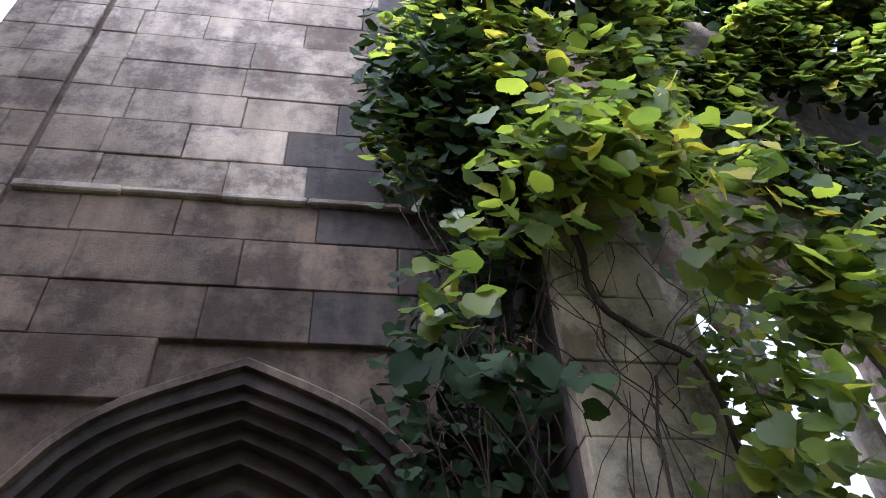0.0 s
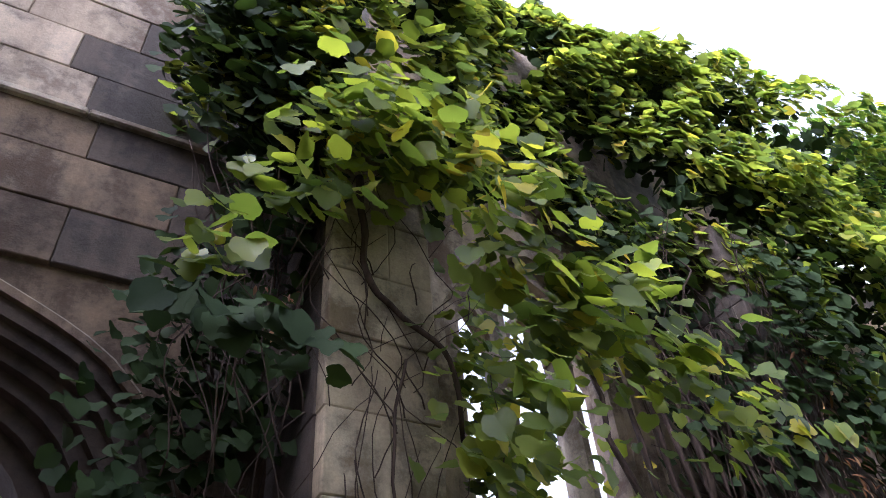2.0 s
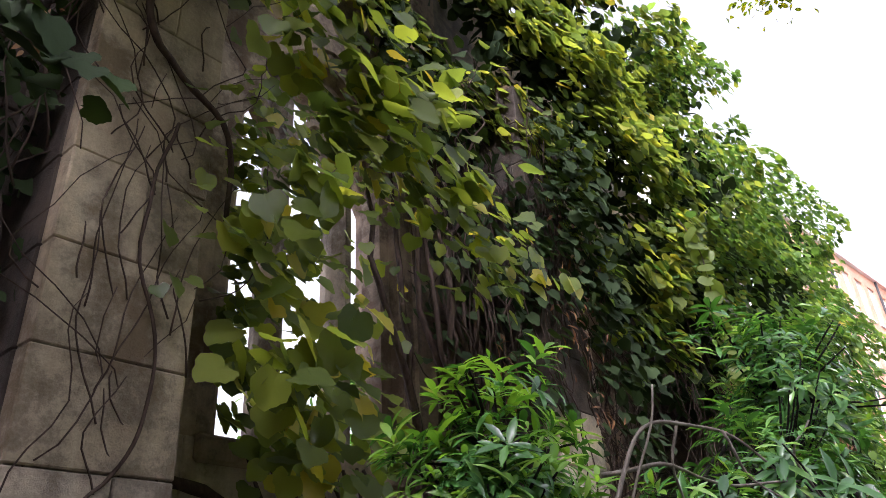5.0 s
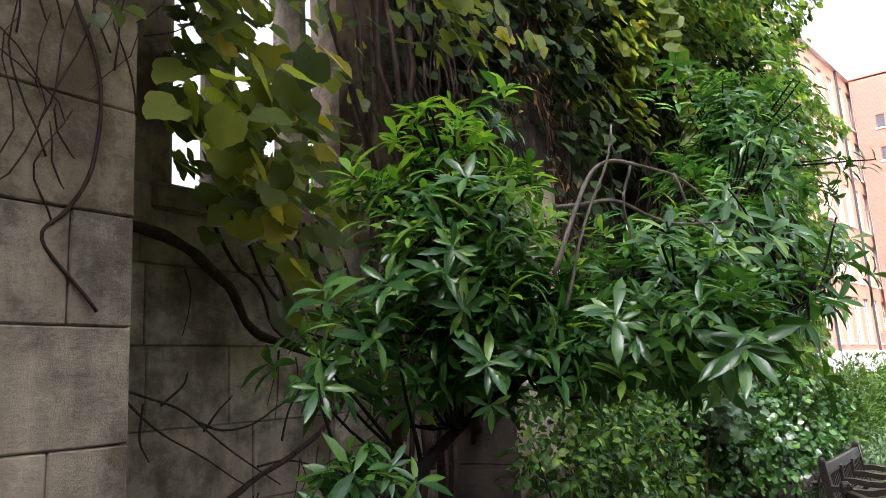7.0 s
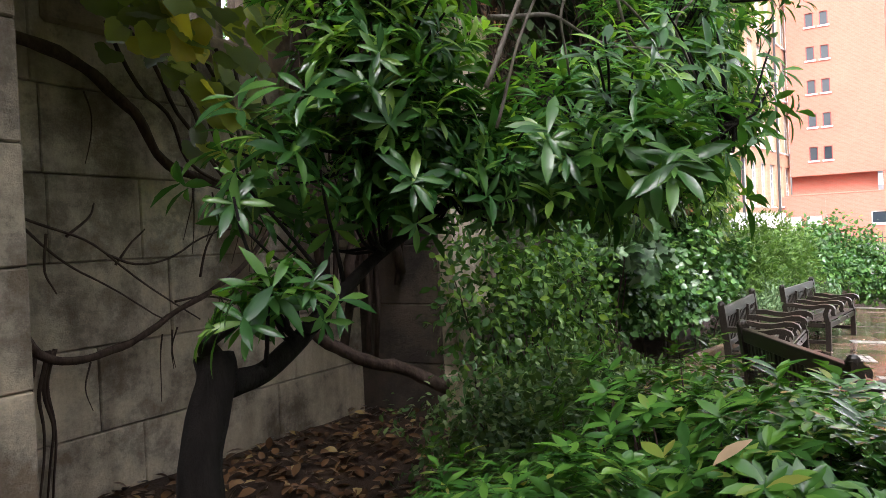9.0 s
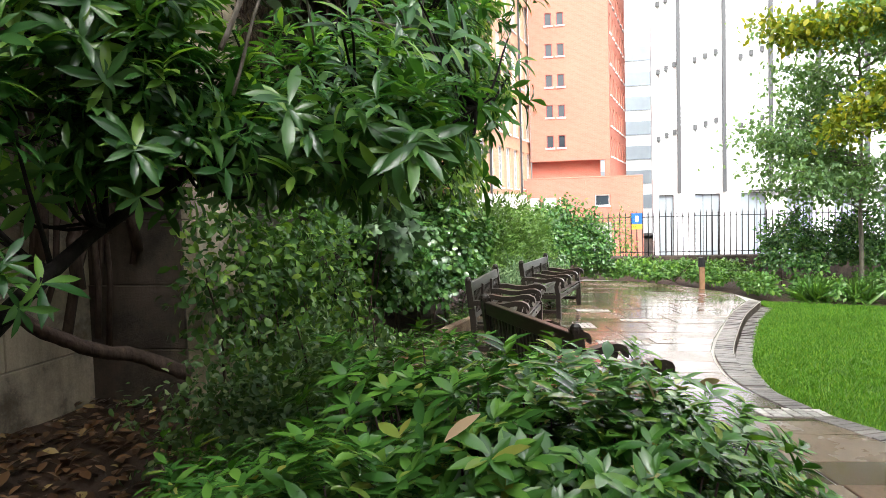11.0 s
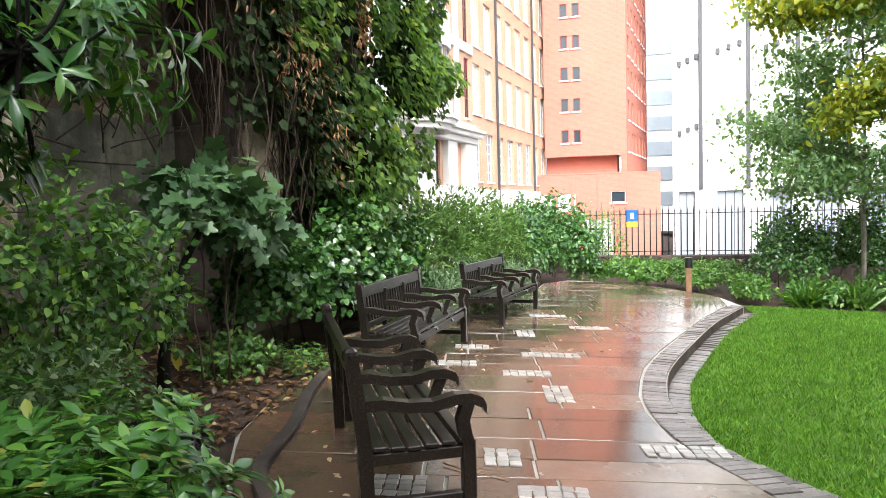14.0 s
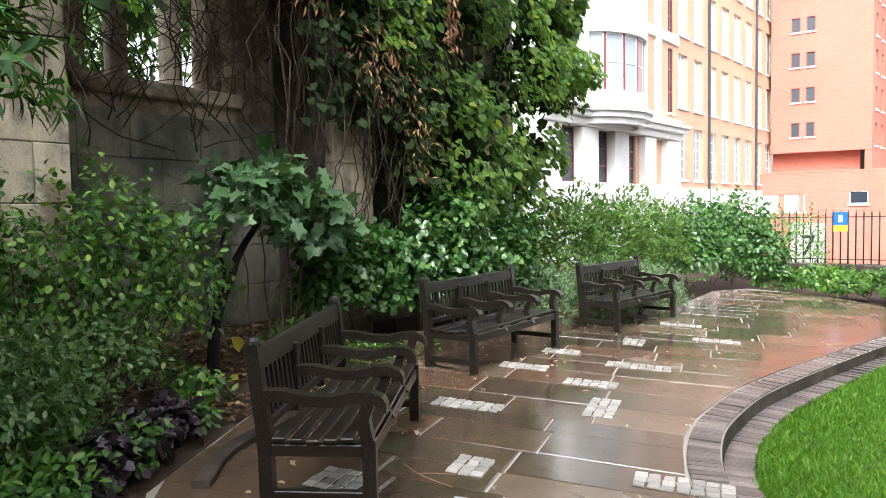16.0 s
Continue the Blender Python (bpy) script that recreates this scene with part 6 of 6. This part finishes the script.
for z0, z1, r in ((4.6, 4.82, RB - 0.05), (4.82, 5.02, RB + 0.12), (5.02, 5.16, RB + 0.25), (5.16, 5.75, RB), (7.75, 9.1, RB), (11.3, 12.6, RB), (14.9, 16.0, RB)):
    bm = bmesh.new()
    ring_wall(bm, RB - 0.3, r, z0, z1)
    bmesh.ops.recalc_face_normals(bm, faces=bm.faces)
    part("bay_band", bm, M_PORTLAND, terr)
for z0, z1 in ((5.75, 7.75), (9.1, 11.3), (12.6, 14.9)):
    for i in range(11):
        bm = bmesh.new()
        a = ang[i]
        w_ = 0.22 if i in (2, 8) else 0.045
        box(bm, -0.2, 0.14 if i in (2, 8) else 0.03, -w_, w_, z0, z1, 0, Matrix.Translation((bayc.x + (RB - 0.15) * math.cos(a), bayc.y + (RB - 0.15) * math.sin(a), 0)) @ Matrix.Rotation(a, 4, "Z"))
        part("mullion", bm, M_PORTLAND if i in (2, 8) else M_FRAMERED, terr)
    wm = window_mesh(0.78, z1 - z0, M_PALEGLASS, M_FRAMEWHITE, 0, 1)
    for i in range(10):
        a = (ang[i] + ang[i + 1]) / 2
        put_window(wm, terr, Matrix.Translation((bayc.x + (RB - 0.1) * math.cos(a), bayc.y + (RB - 0.1) * math.sin(a), z0)) @ Matrix.Rotation(a + math.pi / 2, 4, "Z"))

# white clad building: bays of three stepped slots between dark fins
white = thing("white_office", Matrix.Translation((55, 0, 0)), "white clad office block with stepped slot windows and grey fins", "building")
holes = []
for b in range(-1, 8):
    x = 2.85 + b * 3.05
    gap = 0.7 if b >= 0 else 0.55
    x = max(x, 0.35)
    holes.append((x + 0.05, x + (1.75 if b >= 0 else 1.1), -3.0, 2.2))
    for k in range(5):
        for i in range(3):
            h = 7.1 + 4.75 * k + 0.22 * i - (0.7 if b < 0 else 0)
            holes.append((x + gap * i, x + gap * i + 0.2, 4.65 + 4.75 * k, h))
wf = pierced("wall", 30, -3.5, 34, holes, M_WHITE, white, 0.35)
wf.matrix_local = Matrix.Translation((0, -3.9, 0)) @ Matrix.Rotation(radians(-90), 4, "Z")
W_SHOP = window_mesh(1.7, 5.2, M_PALEGLASS, M_GREYMETAL, 2, 0, 0.3)
W_SHOPS = window_mesh(1.05, 5.2, M_PALEGLASS, M_GREYMETAL, 1, 0, 0.3)
W_SLOT = {}
for h in holes:
    w, ht = round(h[1] - h[0], 2), round(h[3] - h[2], 2)
    if w < 0.5 and ht not in W_SLOT:
        meshes = window_mesh(0.2, ht, M_WHITE, M_WHITE, 0, 0, 0.16)
        # dark block added at the slot's head in place of its reveal shadow
        bm = bmesh.new()
        box(bm, -0.13, 0.13, -0.12, 0.05, ht - 0.35, ht)
        me = bpy.data.meshes.new("vent")
        bm.to_mesh(me)
        me.materials.append(M_GREYMETAL)
        W_SLOT[ht] = meshes[:2] + [("vent", me)]
    put_window(W_SLOT[ht] if w < 0.5 else W_SHOP if w > 1.5 else W_SHOPS, wf, Matrix.Translation(((h[0] + h[1]) / 2, 0, h[2])))
boxpart("backing", (0.45, 10, -34, -4.6, -1, 33), M_WHITE, white, 0)
for i in range(8):
    boxpart("fin", (-0.3, 0.05, -5.85 - i * 3.05, -5.62 - i * 3.05, 2.3, 34), M_GREYMETAL, white, 0)
boxpart("canopy", (-0.5, 0.02, -34, -10.5, 2.25, 2.4), M_GREYMETAL, white, 0)

# glazed block far behind, seen in the gap
far = thing("glazed_office", Matrix.Translation((90, -3, 0)), "distant pale office block with blue glazing", "building")
boxpart("wall", (0, 10, -9, 9, -2, 22), M_WHITE, far, 0)
for k in range(7):
    boxpart("window", (-0.1, 0.0, -8.5, 8.5, 1 + k * 2.9, 2.6 + k * 2.9), M_PALEGLASS, far, 0)

# numbered board beyond the railings
nb = thing("numbered_board", Matrix.Translation((28.2, 0.2, -0.55)), "pale grey board with a large black number standing beyond the railings", "sign")
boxpart("board", (-0.02, 0.02, -0.5, 0.5, 0.35, 1.6), M_CONCRETE, nb)
for y_ in (-0.4, 0.4):
    boxpart("leg", (-0.02, 0.02, y_ - 0.03, y_ + 0.03, -1.58, 0.35), M_GREYMETAL, nb)
txt = bpy.data.curves.new("number", "FONT")
txt.body, txt.size, txt.extrude, txt.align_x = "7", 0.9, 0.004, "CENTER"
txt.materials.append(M_BLACK)
num = new("number", txt)
num.parent = nb
num.matrix_local = Matrix.Translation((-0.03, 0.0, 0.6)) @ Euler((radians(90), 0, radians(-90))).to_matrix().to_4x4()

# ---------------------------------------------------------------- courtyard beyond the wall
bush("courtyard_tree", [((-1.2, 10.5, 6.0), (2.6, 1.2, 2.6)), ((8.2, 8.5, 3.0), (1.8, 1.0, 1.8)), ((10.0, 9.5, 3.2), (1.6, 1.0, 1.8)), ((6.0, 9.0, 1.6), (1.5, 1.0, 1.4)), ((11.8, 9.0, 5.6), (2.6, 1.2, 2.3)), ((14.5, 10.0, 6.5), (2.2, 1.2, 2.5))], M_SHRUB, OVAL, 0.16, "leafy tree in the courtyard behind the ruined wall", "tree", density=0.9)

# ornamental grass at the far end of the lawn
for gx_, gy_ in ((18.0, -4.3), (18.3, -5.3), (18.1, -6.4), (18.4, -7.6), (18.0, -8.8), (18.3, -10.0)):
    z_ = paving_level(gx_, gy_) - 0.15
    tuft = thing("grass_tuft", Matrix.Translation((gx_, gy_, z_)), "arching green ornamental grass clump by the lawn", "grass", "grass clumps by the lawn")
    k = 260
    D = rnd(k) * np.array((0.6, 0.6, 0.25)) + np.array((0, 0, 0.8))
    leaf_soup("blade", rnd(k) * np.array((0.12, 0.12, 0.0)), D, rnd(k) * 0.4 + np.array((0, 0, 1)), 0.55 * (0.6 + 0.6 * rng.random(k)), BLADE, M_SHRUB, tuft)["kind"] = "stuff"

# ---------------------------------------------------------------- ashlar blocks of the wall
COURSE = 0.4425


def block_mesh(length, height, depth):
    bm = bmesh.new()
    box(bm, 0, length, 0, depth, 0, height, 0.007)
    me = bpy.data.meshes.new("ashlar_block")
    bm.to_mesh(me)
    bm.free()
    return me


BLOCKS = {}


def block(x, y, z, length, mat, turn=0.0, height=COURSE - 0.005, depth=0.12):
    q = min((0.3, 0.45, 0.6, 0.75, 0.9), key=lambda a: abs(a - length))
    key = (q, mat.name)
    if key not in BLOCKS:
        BLOCKS[key] = block_mesh(q, COURSE - 0.005, 0.12)
        BLOCKS[key].materials.append(mat)
    ob = part("ashlar_block", BLOCKS[key], None, wall_ob)
    ob.matrix_local = pose(x, y, z, 0, 0, turn) @ Matrix.Diagonal((length / q, 1, height / (COURSE - 0.005), 1))


def ashlar(x0, x1, z0, z1, y, pick, base=0.425, blocked=None, lens=(0.52, 0.66, 0.8, 0.92)):
    """Courses of blocks with staggered joints over a stretch of wall."""
    k0 = math.ceil((z0 - base) / COURSE)
    z = base + k0 * COURSE
    while z + 0.2 < z1:
        x = x0
        first_ = True
        while x < x1 - 0.02:
            ln = rng.uniform(0.28, 0.6) if first_ else rng.choice(lens)
            first_ = False
            if x1 - x - ln < 0.25:
                ln = x1 - x
            if ln > 1.15:
                ln /= 2
            if not (blocked and blocked(x, x + ln, z, z + COURSE)):
                block(x + 0.002, y + rng.normal() * 0.003, z + 0.003, ln - 0.004, pick(x + ln / 2, z))
            x += ln
        z += COURSE


def in_arch(x0, x1, z0, z1):
    d = min(abs(x0 - ARCH_X), abs(x1 - ARCH_X)) if (x0 - ARCH_X) * (x1 - ARCH_X) > 0 else 0
    return d < 1.3 and z0 < ARCH_SPRING + (4.84 - ARCH_SPRING) * (1 - 0.4 * d / 1.4 - 0.6 * (d / 1.4) ** 5) - 0.06


bm = bmesh.new()
x = -1.78
while x < 1.1:
    e = min(x + rng.uniform(0.6, 1.1), 1.15)
    box(bm, x + 0.004, e - 0.004, WALL - 0.1, WALL + 0.1, 6.3 + rng.normal() * 0.008, 6.362 + rng.normal() * 0.004, 0.014)
    x = e
part("string_course", bm, M_PALE, wall_ob, "pale worn ledge of stone")
ashlar(-2.66, -1.84, 3.0, 10.8, WALL - 0.03, lambda x, z: M_ASHLAR, base=0.61)
# blocks towards the buttress darken: soot, plus the recess's shade put into colour
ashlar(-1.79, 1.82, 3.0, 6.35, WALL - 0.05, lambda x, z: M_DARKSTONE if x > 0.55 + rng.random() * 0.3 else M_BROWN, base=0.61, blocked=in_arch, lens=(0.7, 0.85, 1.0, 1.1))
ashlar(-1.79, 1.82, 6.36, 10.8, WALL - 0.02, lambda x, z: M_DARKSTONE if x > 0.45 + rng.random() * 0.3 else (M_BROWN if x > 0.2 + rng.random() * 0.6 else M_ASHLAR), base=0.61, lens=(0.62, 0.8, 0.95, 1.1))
for nm, x0, x1 in BUTT:
    hi = 6.5 if nm in "abc" else 2.5
    # upper blocks of b and c take the dark stone
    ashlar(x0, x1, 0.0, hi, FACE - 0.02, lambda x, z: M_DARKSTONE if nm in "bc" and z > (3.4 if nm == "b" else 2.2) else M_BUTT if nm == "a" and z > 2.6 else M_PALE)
    k = 0
    z = 0.425 + math.ceil((0.0 - 0.425) / COURSE) * COURSE
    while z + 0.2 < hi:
        # right faces pale, left faces near black: the side's shade is put into colour
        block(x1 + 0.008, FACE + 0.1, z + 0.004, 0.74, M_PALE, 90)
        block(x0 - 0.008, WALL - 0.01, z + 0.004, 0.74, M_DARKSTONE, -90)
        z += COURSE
ashlar(2.47, 5.5, 0.4, 2.95, WALL - 0.02, lambda x, z: M_PALE)
ashlar(6.19, 9.13, 0.2, 2.8, WALL - 0.02, lambda x, z: M_GREYSTONE)

# ---------------------------------------------------------------- flagstones of the terrace
TURN = radians(-78 - 180)
U, VV = np.array((math.cos(TURN), math.sin(TURN))), np.array((math.sin(TURN), -math.cos(TURN)))
if VV[0] < 0:
    VV = -VV


def inside(x, y):
    n, c = len(outline), False
    for i in range(n):
        (x0, y0), (x1, y1) = outline[i], outline[i - 1]
        if (y0 > y) != (y1 > y) and x < (x1 - x0) * (y - y0) / (y1 - y0) + x0:
            c = not c
    return c


def slab(name, corners, z_off, thick, mat, parent, inset=0.008):
    c = np.mean(corners, 0)
    z = paving_level(*c)
    bm = bmesh.new()
    lo, hi, ch = [], [], []
    for p in corners:
        d = c - p
        d = d / np.linalg.norm(d)
        a, b = p + d * inset * 1.4, p + d * (inset * 1.4 + 0.006)
        lo.append(bm.verts.new((*(a - c), paving_level(*a) - z - thick)))
        ch.append(bm.verts.new((*(a - c), paving_level(*a) - z - 0.004)))
        hi.append(bm.verts.new((*(b - c), paving_level(*b) - z)))
    n = len(corners)
    bm.faces.new(hi)
    for i in range(n):
        j = (i + 1) % n
        bm.faces.new((hi[i], ch[i], ch[j], hi[j]))
        bm.faces.new((ch[i], lo[i], lo[j], ch[j]))
    bmesh.ops.recalc_face_normals(bm, faces=bm.faces)
    ob = part(name, bm, mat, parent)
    ob.location = (*c, z + z_off)
    if name == "flagstone":
        ob.rotation_euler = (rng.normal() * 0.003, rng.normal() * 0.003, 0)
    return ob


SETTS = [(6.91, -0.03, 3, 4), (7.38, -1.2, 7, 3), (8.09, 0.7, 7, 3), (8.7, -0.22, 3, 7), (9.43, 0.16, 6, 3), (9.68, 0.97, 6, 3), (10.45, 0.03, 8, 3), (10.66, 0.98, 5, 3), (6.37, -0.42, 5, 3), (6.25, 0.47, 4, 4), (6.52, -1.96, 6, 3), (12.6, -0.3, 7, 3), (11.8, 0.5, 3, 6), (13.6, 0.4, 7, 3)]
S_ = np.arange(-8, 8, 0.03)


def reach(v):
    """From where to where a line of joints runs inside the terrace."""
    ok = [s for s in S_ for p in [U * s + VV * v] if inside(*p) and p[1] > edge_y(p[0]) + 0.235]
    return (ok[0], ok[-1]) if ok else None


v = -5.2
while v < 20.5:
    wdt = rng.choice((0.34, 0.42, 0.5, 0.6))
    r0, r1 = reach(v), reach(v + wdt)
    if r0 and r1:
        a, e = max(r0[0], r1[0]), min(r0[1], r1[1])
        cuts = [a]
        while e - cuts[-1] > 1.45:
            cuts.append(cuts[-1] + rng.uniform(0.6, 1.2))
        lo_ = [r0[0]] + cuts[1:] + [r0[1]]
        hi_ = [r1[0]] + cuts[1:] + [r1[1]]
        for k in range(len(lo_) - 1):
            slab("flagstone", np.array([U * lo_[k] + VV * v, U * lo_[k + 1] + VV * v, U * hi_[k + 1] + VV * (v + wdt), U * hi_[k] + VV * (v + wdt)]), rng.uniform(-0.002, 0.003), 0.03, M_FLAG, terrace)
    v += wdt

# granite sett inlays
for cx_, cy_, nu, nv in SETTS:
    for a in range(nu):
        for b in range(nv):
            p0 = np.array((cx_, cy_)) + U * ((a - (nu - 1) / 2) * 0.082) + VV * ((b - (nv - 1) / 2) * 0.082)
            q = [p0 + U * s0 * 0.04 + VV * s1 * 0.04 for s0, s1 in ((-1, -1), (1, -1), (1, 1), (-1, 1))]
            slab("granite_sett", np.array(q) + rng.normal(size=(4, 2)) * 0.004, 0.006 + rng.random() * 0.005, 0.03, M_SETT, terrace, 0.004)

# brick-on-edge border, upper course on the terrace and lower course beside the lawn
acc = 0.0
for (xa, ya), (xb, yb) in zip(EDGE, EDGE[1:]):
    seg = math.hypot(xb - xa, yb - ya)
    while acc < seg:
        t = acc / seg
        x, y = xa + (xb - xa) * t, ya + (yb - ya) * t
        if x > 4.8:
            d = np.array((xb - xa, yb - ya)) / seg
            nrm_ = np.array((-d[1], d[0]))
            c = np.array((x, y))
            for off, dz, w in ((0.115, 0.004, 0.11), (-0.112, -step(x) + 0.004, 0.105)):
                q = [c + nrm_ * (off + s1 * w) + d * s0 * 0.036 for s0, s1 in ((-1, -1), (1, -1), (1, 1), (-1, 1))]
                slab("edging_brick", np.array(q), dz + rng.normal() * 0.003, 0.12, M_EDGE, terrace, 0.002)
        acc += 0.078 if x < 12 else 0.16
    acc -= seg
